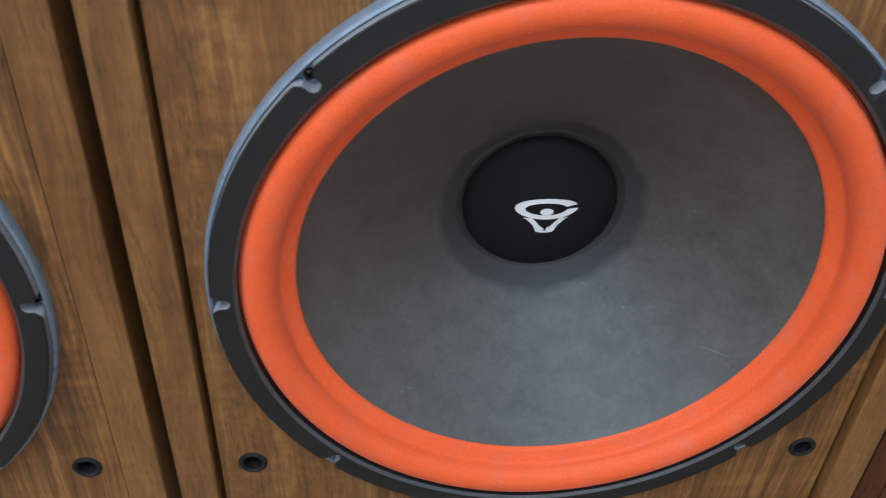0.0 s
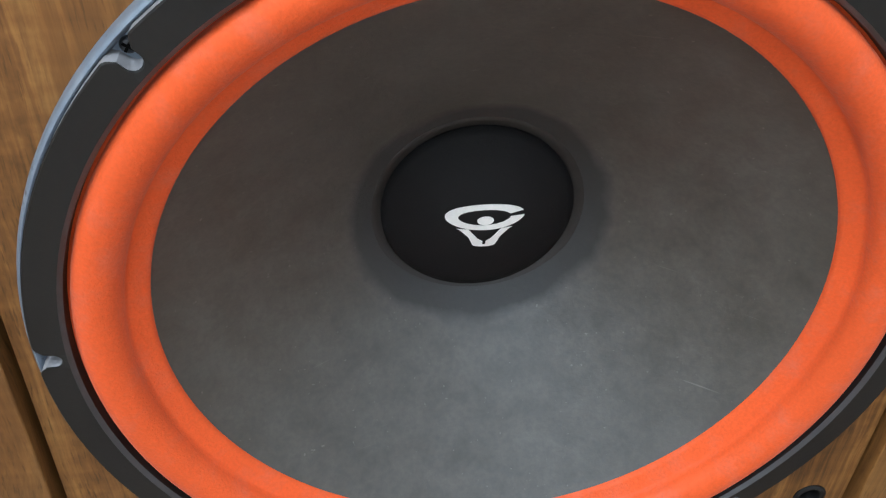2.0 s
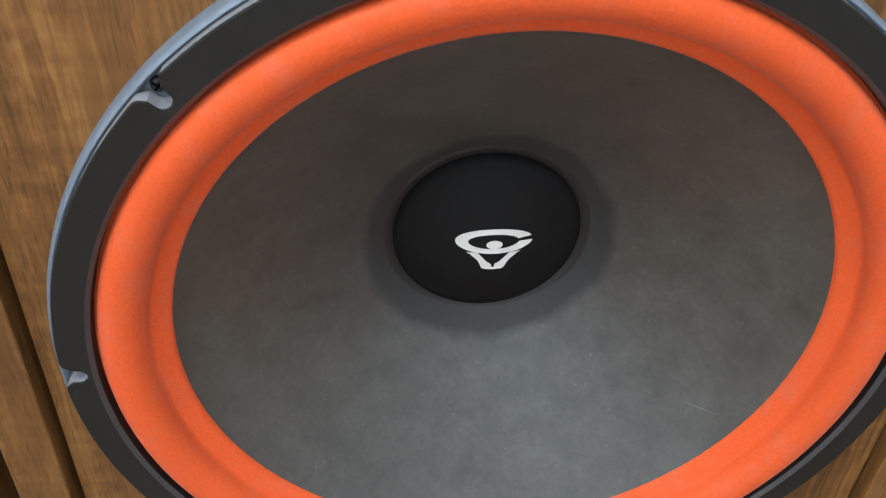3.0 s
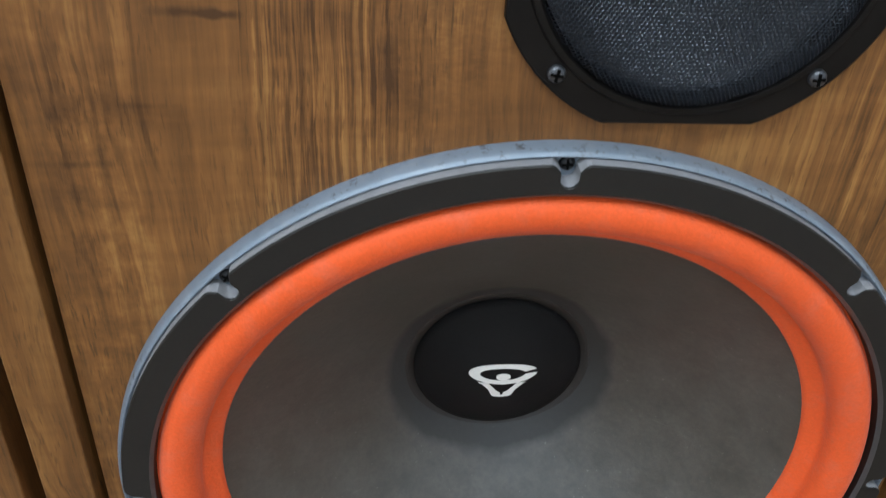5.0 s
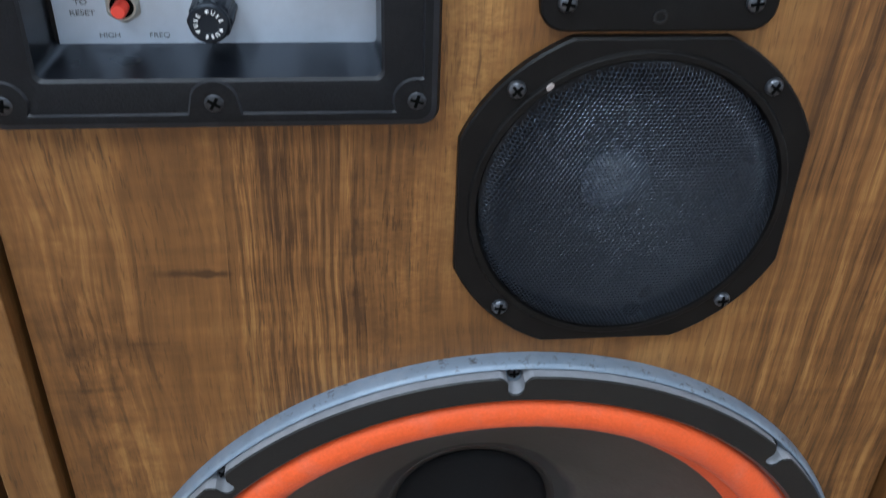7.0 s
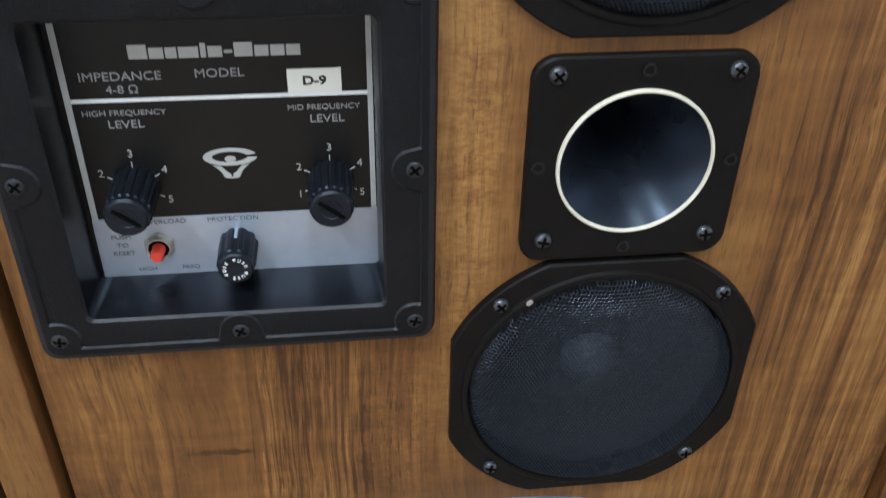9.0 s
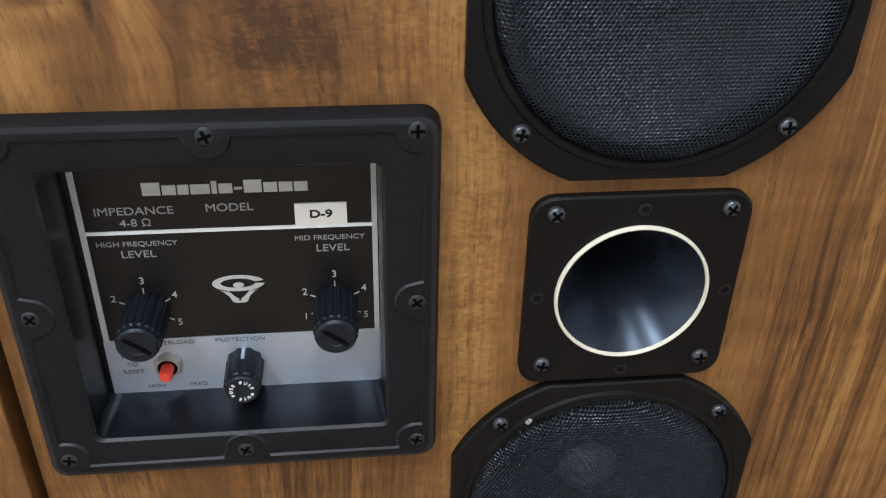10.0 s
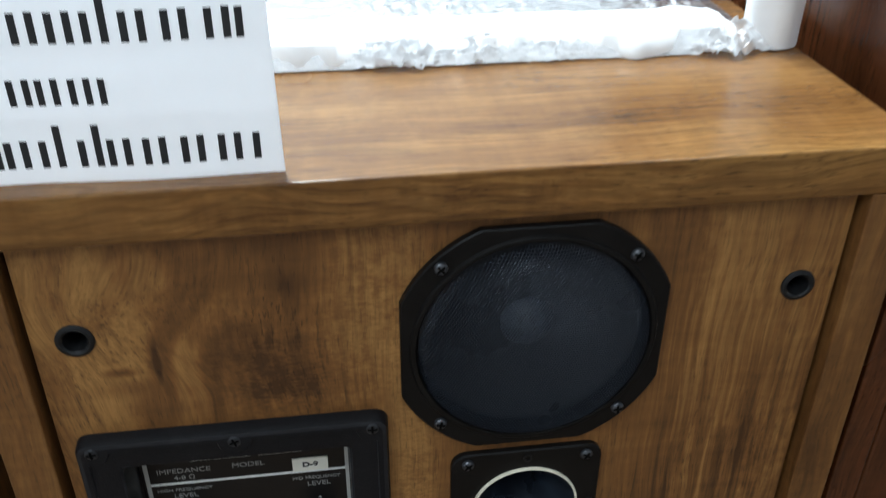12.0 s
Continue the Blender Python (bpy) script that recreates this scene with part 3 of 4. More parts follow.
def build_woofer(box_thing):
    cx, cz = WOOFER_X, WOOFER_Z
    notch_r, n_out, n_in = 0.0036, 0.1866, 0.1768
    def gasket_edge(c, s):
        a = math.degrees(math.atan2(s, c)) % 45
        off = radians(min(a, 45 - a)) * 0.183
        if off < notch_r:
            return n_in + notch_r - math.sqrt(notch_r ** 2 - off ** 2)
        if off < 0.0037:
            return n_in + notch_r + 0.003
        if off < 0.0075:
            u = (off - 0.0037) / 0.0038
            return n_out - 0.0035 * (1 - u) ** 2
        return n_out
    near = []
    for k in range(8):
        for off in (0.0, 0.0012, 0.0022, 0.003, 0.0034, 0.00358, 0.00365, 0.0042, 0.005, 0.006, 0.007, 0.0078):
            near += [radians(45 * k) + sg * off / 0.183 for sg in (1, -1)]
    def seated(bm):
        """The driver sits a little crooked in its hole, its top further out than its foot."""
        for v in bm.verts:
            v.co.y -= 0.003 * (v.co.z - cz) / 0.187
        return bm
    frame_ring = loft([(0.1738, 0.020), (0.1738, -0.0012), (0.1856, -0.0014), (0.1864, -0.0036), (0.1870, -0.0052), (0.1877, -0.0058), (0.1886, -0.0052), (0.1893, -0.0038), (0.1898, 0.0), (0.1899, 0.0055)], (cx, cz), 160)
    woofer = part("woofer", seated(frame_ring), STEEL, box_thing, "large bass driver with blue-grey plated steel frame", smooth=40)
    def shape(less):
        return lambda c, s: gasket_edge(c, s) - less
    gasket = loft([(shape(0), -0.0012), (shape(0), -0.0096), (shape(0.0006), -0.0104), (0.1742, -0.0107), (0.1724, -0.0090), (0.1714, 0.004)],
                  (cx, cz), 200, near, mats=[1, 0, 0, 2, 0])
    part("gasket", seated(gasket), [RUBBER, RAW_EDGE, LIT_LIP], woofer, "thick black gasket ring with eight screw notches", smooth=35)
    prof = [(0.1740, 0.000), (0.1722, -0.0036), (0.1708, -0.0040)]
    for k in range(1, 17):
        a = math.pi * k / 16
        prof.append((0.1613 + 0.0094 * math.cos(a), -0.0040 + 0.0050 * k / 16 - 0.0095 * math.sin(a) ** 0.85))
    prof += [(0.1510, 0.0017), (0.1490, 0.0028), (0.1455, 0.0052), (0.1440, 0.0060), (0.1436, 0.0080)]
    part("surround", seated(loft(prof, (cx, cz), 160)), ORANGE, woofer, "bright orange foam surround", smooth=60)
    prof = []
    for k in range(25):
        u = k / 24
        r = 0.1460 + (0.0500 - 0.1460) * u
        prof.append((r, 0.0058 + 0.0757 * (u ** 0.93)))
    part("cone", seated(loft(prof, (cx, cz), 160)), CONE, woofer, "dark grey paper cone", smooth=60)
    part("glue_ring", seated(loft([(0.0530, 0.0800), (0.0520, 0.0797), (0.0500, 0.0808), (0.0478, 0.0822), (0.0465, 0.083), (0.0455, 0.084)], (cx, cz - 0.0010), 96)), GLUE, woofer, smooth=60)
    def cap_y(r):
        return 0.0655 + 0.0155 * (r / 0.0475) ** 2
    prof = [(0.0475, 0.084)] + [(0.0475 * (1 - k / 14), cap_y(0.0475 * (1 - k / 14))) for k in range(14)] + [(0.0006, 0.0655)]
    part("dust_cap", seated(loft(prof, (cx, cz - 0.0012), 96, cap=True)), CAP, woofer, "domed black dust cap", smooth=60)
    part("emblem", seated(flat_shapes(emblem(cx + 0.0012, cz + 0.0005, 0.0385), lambda x, z: cap_y(math.hypot(x - cx, z - cz)) - 0.0002)), INK, woofer, "white printed emblem")
    sm = screw_mesh(0.0030, 0.0022, metal=DULL_SCREW)
    for k in range(8):
        a = radians(45 * k)
        ob = part("screw", sm, None, woofer, at=(cx + 0.1828 * math.cos(a), -0.0013 - 0.003 * math.sin(a), cz + 0.1828 * math.sin(a)))
        ob.rotation_euler = (0, radians((37 * k + 11) % 90), 0)
    return woofer


def grille_mesh(radius, bulge, pitch=0.00162, wall=0.19, thick=0.0005):
    """A domed sheet of hexagonal holes."""
    verts, faces = [], []
    h = pitch * math.sqrt(3) / 2
    rows = int(radius / h) + 1
    def dome(x, z):
        u = (x * x + z * z) / radius ** 2
        return -bulge * (0.78 * (1 - u ** 9) + 0.22 * (1 - u))
    R = pitch / math.sqrt(3)
    dirs = [(math.cos(radians(60 * k + 30)), math.sin(radians(60 * k + 30))) for k in range(6)]
    for j in range(-rows, rows + 1):
        for i in range(-rows - 2, rows + 3):
            x, z = (i + 0.5 * (j % 2)) * pitch, j * h
            if math.hypot(x, z) > radius - R:
                continue
            base = len(verts)
            for f, dy in ((1.0, 0.0), (1 - wall, thick * 0.3), (1 - wall, thick)):
                for c, s in dirs:
                    px, pz = x + R * f * c, z + R * f * s
                    verts.append((px, dome(px, pz) + dy, pz))
            for k in range(6):
                l = (k + 1) % 6
                faces.append((base + k, base + l, base + 6 + l, base + 6 + k))
                faces.append((base + 6 + k, base + 6 + l, base + 12 + l, base + 12 + k))
    me = bpy.data.meshes.new("grille")
    me.from_pydata(verts, [], faces)
    me.materials.append(MESH)
    return me


GRILLE = grille_mesh(0.0590, 0.0072)
PAN = screw_mesh(0.0034, 0.0024)


def build_mid(box_thing, cz):
    ang = octo_angles(MID_H, MID_STRAIGHT)
    c = (MID_X, cz)
    plate = loft([(octo(MID_H, MID_STRAIGHT), 0.0), (octo(MID_H, MID_STRAIGHT), -0.0035), (octo(MID_H - 0.0008, MID_STRAIGHT - 0.0003), -0.0043),
                  (0.0628, -0.0044), (0.0622, -0.0055), (0.0617, -0.0058), (0.0598, -0.0058), (0.0592, -0.0052), (0.0588, -0.0040), (0.0572, 0.012)], c, 96, ang)
    mid = part("midrange_driver", plate, PLATE, box_thing, "black eight-sided midrange driver behind perforated mesh", smooth=30)
    part("grille", GRILLE, None, mid, "domed black perforated metal mesh", at=(MID_X, -0.0046, cz))
    prof = [(0.0575, 0.004), (0.054, 0.003), (0.051, 0.0045), (0.035, 0.009), (0.0140, 0.015)]
    part("cone", loft(prof, c, 64), MID_CONE, mid, smooth=60)
    prof = [(0.0143, 0.016)] + [(0.0140 * (1 - k / 6), 0.0030 + 0.0105 * (1 - k / 6) ** 2) for k in range(6)] + [(0.0004, 0.0030)]
    part("dust_cap", loft(prof, c, 48, cap=True), MID_CAP, mid, "pale grey dust cap", smooth=60)
    screws(mid, PAN, [(MID_X + sx * 0.0472, cz + 0.0006 + sz * 0.0478) for sx in (-1, 1) for sz in (-1, 1)], -0.0043)
    return mid


def build_horn(box_thing):
    c = (HORN_X, HORN_Z)
    h = 0.0418
    mouth = 0.0288
    plate = loft([(rrect(h, 0.0430, 0.009), 0.0), (rrect(h, 0.0430, 0.009), -0.003), (rrect(h - 0.0008, 0.0422, 0.0085), -0.0038), (0.0316, -0.0040), (0.0300, -0.0036), (0.0295, 0.004)], c, 128)
    horn = part("horn_tweeter", plate, PLATE, box_thing, "black square plate with a round horn mouth", smooth=30)
    part("ring", loft([(0.0290, -0.0036), (0.0291, -0.0052), (0.0295, -0.0055), (0.0300, -0.0054), (0.0304, -0.0048), (0.0304, -0.0036)], c, 96), CREAM, horn, "cream-painted ring round the mouth", smooth=60)
    prof = []
    for k in range(21):
        u = k / 20
        prof.append((0.0065 + (mouth - 0.0062) * (1 - u) ** 1.7, -0.0040 + 0.058 * u))
    part("horn_flare", loft(prof + [(0.0060, 0.060)], c, 96, cap=True), GLOSS, horn, "glossy black flaring horn", smooth=60)
    screws(horn, PAN, [(HORN_X + sx * 0.0328, HORN_Z + 0.0020 + sz * 0.0347) for sx in (-1, 1) for sz in (-1, 1)], -0.0038)
    for dx, dz in ((0, 0.0375), (0, -0.0375), (0.0372, 0), (-0.0372, 0)):
        part("embossed_mark", loft([(0.0026, -0.0037), (0.0026, -0.0046), (0.0021, -0.0047), (0.0016, -0.0046), (0.0016, -0.0037)], (HORN_X + dx, HORN_Z + dz), 20), PLASTIC, horn, smooth=30)
    return horn


def knob_mesh(r, length, ribs, name):
    def ribbed(rr):
        return lambda c, s: rr * (1 + (0.045 if math.cos(ribs * math.atan2(s, c)) > 0 else -0.03))
    bm = loft([(ribbed(r * 1.06), 0.0), (ribbed(r * 1.02), -length * 0.85), (r * 0.97, -length * 0.88), (r * 0.97, -length * 0.96), (r * 0.86, -length), (r * 0.5, -length), (r * 0.45, -length * 0.985)], count=ribs * 6, cap=True)
    return bm


def build_panel(box_thing):
    cx, cz, h = PANEL_X, PANEL_Z, PANEL_H
    c = (cx, cz)
    ox, oz = 0.0570, 0.0590
    back = 0.0172
    spots = [(sx * 0.0690, 0.0022 + sz * 0.0693) for sx in (-1, 0, 1) for sz in (-1, 0, 1) if sx or sz]
    plain_edge = rrect(h - 0.0060, h - 0.0060, 0.005)
    def eared(more):
        def f(c, s):
            r = plain_edge(c, s) - more
            for sx, sz in spots:
                b = c * sx + s * sz
                d = b * b - (sx * sx + sz * sz - (0.0078 + more) ** 2)
                if b > 0 and d > 0:
                    r = min(r, b - math.sqrt(d))
            return r
        return f
    bezel = loft([(rrect(h, h, 0.007), 0.0), (rrect(h - 0.0003, h - 0.0003, 0.007), -0.0058), (rrect(h - 0.0014, h - 0.0014, 0.006), -0.0080), (rrect(h - 0.0034, h - 0.0034, 0.005), -0.0086),
                  (eared(0.0), -0.0086), (eared(0.0007), -0.0076), (rrect(ox + 0.0030, oz + 0.0030, 0.004), -0.0076), (rrect(ox + 0.0010, oz + 0.0010, 0.003), -0.0072),
                  (rrect(ox, oz, 0.003), -0.0060), (rrect(ox - 0.0010, oz - 0.0040, 0.002), back)], c, 720, mats=[0, 0, 2, 0, 2, 0, 0, 2, 1])
    panel = part("control_panel", bezel, [TEXTURED, TRAY, RUBBED], box_thing, "recessed black control panel with pebbled plastic bezel", smooth=30)
    sm = screw_mesh(0.0035, 0.0012, metal=DULL_SCREW)
    screws(panel, sm, [(cx + sx, cz + sz) for sx, sz in spots], -0.0080)
    part("face_plate", box(cx - ox, cx + ox, back - 0.0004, back + 0.003, cz - oz, cz + oz), FACE, panel, "black printed face plate")
    y = back - 0.0006
    def bar(name, x0, x1, z0, z1, mat, lab="", lift=0.0):
        part(name, box(x0, x1, y - 0.0003 - lift, y + 0.0006, z0, z1), mat, panel, lab)
    bar("silver_strip", -0.1655, -0.0552, 0.5464, 0.5735, SILVER, "brushed silver lower strip")
    bar("border_line", -0.1652, -0.1630, 0.5735, 0.6595, SILVER_INK)
    bar("border_line", -0.0575, -0.0555, 0.5735, 0.6595, SILVER_INK)
    bar("divider_line", -0.1630, -0.0575, 0.6226, 0.6240, INK)
    bar("label", -0.0862, -0.0668, 0.6242, 0.6334, LABEL, "small ivory model label", 0.0004)
    # the maker's name as plain silver blocks
    x = -0.1402
    for wide, tall in ((6.5, 1.3), (5, 1), (4, 1), (7, 1), (2, 1.3), (5, 1), (3, 0.3), (6.5, 1.3), (5, 1), (5, 1), (5, 1)):
        w, z0, z1 = wide * 0.00100, 0.6386, 0.6386 + 0.0041 * tall
        if tall < 0.5:
            z0, z1 = 0.6400, 0.6412
        part("maker_mark", box(x, x + w, y - 0.0003, y + 0.0003, z0, z1, 0.0002), SILVER_INK, panel)
        x += w + 0.00055
    words("lettering", "IMPEDANCE", 0.0046, -0.1445, 0.6322, y, PALE_INK, panel, stretch=1.15)
    words("lettering", "4-8 \u03a9", 0.0044, -0.1445, 0.6272, y, PALE_INK, panel, stretch=1.1)
    words("lettering", "MODEL", 0.0046, -0.1100, 0.6325, y, PALE_INK, panel, stretch=1.15)
    words("lettering", "D-9", 0.0046, -0.0765, 0.6288, y - 0.0008, BLACK_INK, panel, bold=0.00016, stretch=1.2)
    words("lettering", "HIGH FREQUENCY", 0.0030, -0.1455, 0.6182, y, PALE_INK, panel, stretch=1.18)
    words("lettering", "LEVEL", 0.0044, -0.1455, 0.6136, y, PALE_INK, panel, stretch=1.15)
    words("lettering", "MID FREQUENCY", 0.0030, -0.0738, 0.6180, y, PALE_INK, panel, stretch=1.15)
    words("lettering", "LEVEL", 0.0044, -0.0728, 0.6132, y, PALE_INK, panel, stretch=1.15)
    words("lettering", "OVERLOAD", 0.0027, -0.1385, 0.5715, y - 0.0004, FADED_INK, panel, stretch=1.2)
    words("lettering", "PROTECTION", 0.0027, -0.1120, 0.5715, y - 0.0004, FADED_INK, panel, stretch=1.2)
    for body, z in (("PUSH", 0.5650), ("TO", 0.5612), ("RESET", 0.5574)):
        words("lettering", body, 0.0027, -0.1560, z, y - 0.0004, FADED_INK, panel, stretch=1.2)
    words("lettering", "HIGH", 0.0025, -0.1480, 0.5494, y - 0.0004, FADED_INK, panel, stretch=1.2)
    words("lettering", "FREQ", 0.0025, -0.1310, 0.5494, y - 0.0004, FADED_INK, panel, stretch=1.2)
    part("emblem", flat_shapes(emblem(-0.1100, 0.5962, 0.0200), y), SILVER_INK, panel, "silver printed emblem")
    for kx, kz in KNOBS:
        kb = knob_mesh(0.0081, 0.0232, 18, "knob")
        kb.transform(Matrix.Translation((kx, back - 0.0003, kz)))
        part("knob", kb, KNOB, panel, "ribbed black rotary knob", smooth=30)
        slot = box(-0.0058, 0.0058, -0.0006, 0.0006, -0.0007, 0.0007)
        slot.transform(Matrix.Translation((kx, back - 0.0233, kz)) @ Matrix.Rotation(radians(38), 4, "Y"))
        part("knob_pointer", slot, RECESS_SHADE, panel)
        for num, a in ((1, 204), (2, 154), (3, 90), (4, 30), (5, -25)):
            if num == 1 and kx < -0.11:
                continue
            ca, sa = math.cos(radians(a)), math.sin(radians(a))
            words("lettering", str(num), 0.0044, kx + 0.0132 * ca, kz - 0.0002 + 0.0142 * sa, y, SILVER_INK, panel)
            tick = box(0.0086, 0.0110, y - 0.0003, y, -0.00022, 0.00022)
            tick.transform(Matrix.Translation((kx, 0, kz - 0.0002)) @ Matrix.Rotation(radians(-a), 4, "Y"))
            part("tick_mark", tick, SILVER_INK, panel)
    fx, fz = FUSE
    fb = knob_mesh(0.0070, 0.0185, 10, "fuse_cap")
    fb.transform(Matrix.Translation((fx, back - 0.0003, fz)))
    part("fuse_cap", fb, KNOB, panel, "black ribbed fuse holder cap", smooth=30)
    part("slot_mark", box(fx - 0.0007, fx + 0.0007, back - 0.0075, back - 0.0010, fz + 0.0069, fz + 0.0077, 0.0002), SILVER, panel, "pale metal slot in the fuse cap")
    bits = []
    for k in range(15):
        a = 2 * math.pi * k / 15
        if k % 5 == 4:
            bits.append([(fx + 0.0044 * math.cos(a) + 0.0004 * math.cos(b), fz + 0.0044 * math.sin(a) + 0.0004 * math.sin(b)) for b in [math.pi * i / 4 for i in range(8)]])
    part("dot_mark", flat_shapes(bits, back - 0.0188, 0.0002), INK, panel)
    for k in range(15):
        if k % 5 < 4:
            a = math.pi / 2 - 2 * math.pi * k / 15
            ob = words("lettering", "FUSE"[k % 5], 0.0019, 0, 0, 0, INK, panel, bold=0.00004)
            ob.data.transform(Matrix.Translation((fx + 0.0042 * math.cos(a), back - 0.0190, fz + 0.0042 * math.sin(a))) @ Matrix.Rotation(math.pi / 2 - a, 4, "Y"))
    bx, bz = BUTTON
    def six(c, s):
        a = (math.degrees(math.atan2(s, c)) + 30) % 60 - 30
        return min(0.0056 / math.cos(radians(a)), 0.0062)
    hexa = loft([(six, y), (six, y - 0.0016), (0.0052, y - 0.0024), (0.0047, y - 0.0034), (0.0041, y - 0.0034), (0.0039, y)], (bx, bz), 60)
    part("button_nut", hexa, NUT, panel, "silver hex nut", smooth=30)
    # dark disc paints the shaded gap round the button
    part("button_hole", loft([(0.0040, y - 0.0028), (0.0024, y - 0.0028), (0.0024, y)], (bx, bz), 32), RECESS_SHADE, panel)
    part("reset_button", loft([(0.0026, y), (0.0026, y - 0.0085), (0.0021, y - 0.0092), (0.0004, y - 0.0093)], (bx, bz), 24, cap=True), RED, panel, "red reset push button", smooth=40)
    return panel


KNOBS = [(-0.1463, 0.5875), (-0.0728, 0.5870)]
FUSE = (-0.1110, 0.5595)
BUTTON = (-0.1418, 0.5605)


def build_speaker():
    thing = tagged(new("loudspeaker"), "walnut veneer floor loudspeaker with bare orange-edged woofer", "loudspeaker", "loudspeakers side by side")
    w, t = HALF_W, BOARD
    for s in (-1, 1):
        x0, x1 = sorted((s * w, s * (w - t)))
        part("side_panel", box(x0, x1, -PROUD, DEEP, 0.0, HIGH - 0.0250, 0.0008), SIDE, thing)
    part("top_panel", box(-w, w, -PROUD, DEEP, HIGH - 0.0248, HIGH, 0.0010), TOP, thing, "walnut veneer top board, softly shiny")
    part("bottom_panel", box(-w + t + 0.0003, w - t - 0.0003, -PROUD, DEEP, 0.0, 0.0225, 0.0008), TOP, thing)
    part("back_panel", box(-w + t + 0.0003, w - t - 0.0003, DEEP - 0.018, DEEP - 0.001, 0.023, HIGH - 0.0255), BARE, thing)
    xi, z0, z1 = w - t - 0.0032, 0.0240, HIGH - 0.0262
    holes = [ring_points(WOOFER_X, WOOFER_Z, circ(0.1725), 128), ring_points(MID_X, MID_LOW, circ(0.0594)), ring_points(MID_X, MID_TOP, circ(0.0594)),
             ring_points(HORN_X, HORN_Z, circ(0.0298)), ring_points(PANEL_X, PANEL_Z, rrect(0.0582, 0.0600, 0.003), 64)]
    pegs = [(sx * 0.1765, z) for sx in (-1, 1) for z in (0.0835, 0.7365)]
    holes += [ring_points(x, z, circ(0.0066), 24) for x, z in pegs]
    part("baffle", sheet([(-xi, z0), (xi, z0), (xi, z1), (-xi, z1)], holes, 0.0, 0.019), BAFFLE, thing, "walnut veneer front board with dark figure")
    for x, z in pegs:
        part("grille_socket", loft([(0.0090, 0.0), (0.0089, -0.0007), (0.0081, -0.0013), (0.0069, -0.0015), (0.0058, -0.0007), (0.0052, 0.003), (0.0050, 0.016), (0.0004, 0.016)], (x, z), 36, cap=True), PLASTIC, thing, "round black grille peg socket", smooth=40)
    build_woofer(thing)
    low = build_mid(thing, MID_LOW)
    chip = loft([(lambda c, s: 0.0011 + 0.0007 * (c + s) ** 2 / 2, -0.0056), (lambda c, s: 0.0009 + 0.0006 * (c + s) ** 2 / 2, -0.0061), (0.0003, -0.0061)], (0.0050, 0.5378), 18, cap=True)
    part("paint_chip", chip, CHIP, low, "small chip of pale bare paint")
    build_mid(thing, MID_TOP)
    build_horn(thing)
    build_panel(thing)
    return thing


# ---- the room: unseen shell, added to bounce the lamps' light ----
def structure(name, bm, mat, label, category):
    ob = part(name, bm, mat)
    tagged(ob, label, category, kind="structure")
    return ob


(X0, X1), (Y0, Y1), HH = ROOM_X, ROOM_Y, ROOM_H
structure("floor", box(X0, X1, Y0, Y1, -0.1, 0.0), FLOOR, "unseen brown floor under the loudspeakers, bounces warm light", "floor")
structure("ceiling", box(X0, X1, Y0, Y1, HH, HH + 0.1), CEIL, "unseen plain white ceiling, bounces light", "ceiling")
structure("wall_north", box(X0, X1, Y1, Y1 + 0.1, 0, HH), WALL, "unseen white wall behind the loudspeakers, bounces light", "wall")
structure("wall_south", box(X0, X1, Y0 - 0.1, Y0, 0, HH), WALL, "unseen white wall facing the loudspeakers, bounces light", "wall")
structure("wall_west", box(X0 - 0.1, X0, Y0, Y1, 0, HH), WALL, "unseen white side wall of the shop, bounces light", "wall")
structure("wall_east", box(X1, X1 + 0.1, Y0, Y1, 0, HH), WALL, "unseen white side wall of the shop, bounces light", "wall")

for lx, ly, ll, lp in LAMPS:
    lamp = tagged(new("ceiling_light"), "white ceiling fluorescent light fitting, out of view, switched on", "lamp", "ceiling tube lights")
    lamp.location = (lx, ly, HH)
    part("housing", box(-0.06, 0.06, -ll / 2 - 0.04, ll / 2 + 0.04, -0.05, -0.001, 0.006), LAMP_BODY, lamp)
    part("tube", box(-0.05, 0.05, -ll / 2, ll / 2, -0.072, -0.0505, 0.008), GLOW, lamp, "glowing white tube cover")
    data = bpy.data.lights.new("tube_light", "AREA")
    data.shape, data.size, data.size_y, data.energy, data.color = "RECTANGLE", 0.10, ll, LAMP_POWER * lp, (0.74, 0.88, 1.0)
    li = new("tube_light", data)
    li.location = (lx, ly, HH - 0.08)

# ---- things ----
speaker = build_speaker()
left_speaker = copy_thing(speaker, pose(-0.4533, 0.0, 0.0))
for ob in left_speaker.children:
    if ob.name.startswith("woofer"):
        ob.location.x = -0.0056


def tall_cabinet(x0, x1, y0, y1, high):
    thing = tagged(new("wooden_cabinet"), "tall reddish-brown lacquered wooden cabinet beside the loudspeaker", "cabinet")
    thing.location = (x0, y0, 0)
    w, d = x1 - x0, y1 - y0
    for xa in (0.0, w - 0.02):
        part("side_panel", box(xa, xa + 0.02, 0, d, 0, high, 0.001), RED_WOOD, thing)
    part("top_panel", box(0.0205, w - 0.0205, 0, d, high - 0.02, high, 0.001), RED_WOOD, thing)
    part("bottom_panel", box(0.0205, w - 0.0205, 0, d, 0.0, 0.06, 0.001), RED_WOOD, thing)
    part("back_panel", box(0.0205, w - 0.0205, d - 0.012, d - 0.001, 0.0605, high - 0.0205), RED_WOOD, thing)
    part("door", box(0.0215, w - 0.0215, 0.001, 0.02, 0.0615, high - 0.0215, 0.002), RED_WOOD, thing)
    return thing


tall_cabinet(0.2400, 0.66, 0.012, 0.50, 1.32)


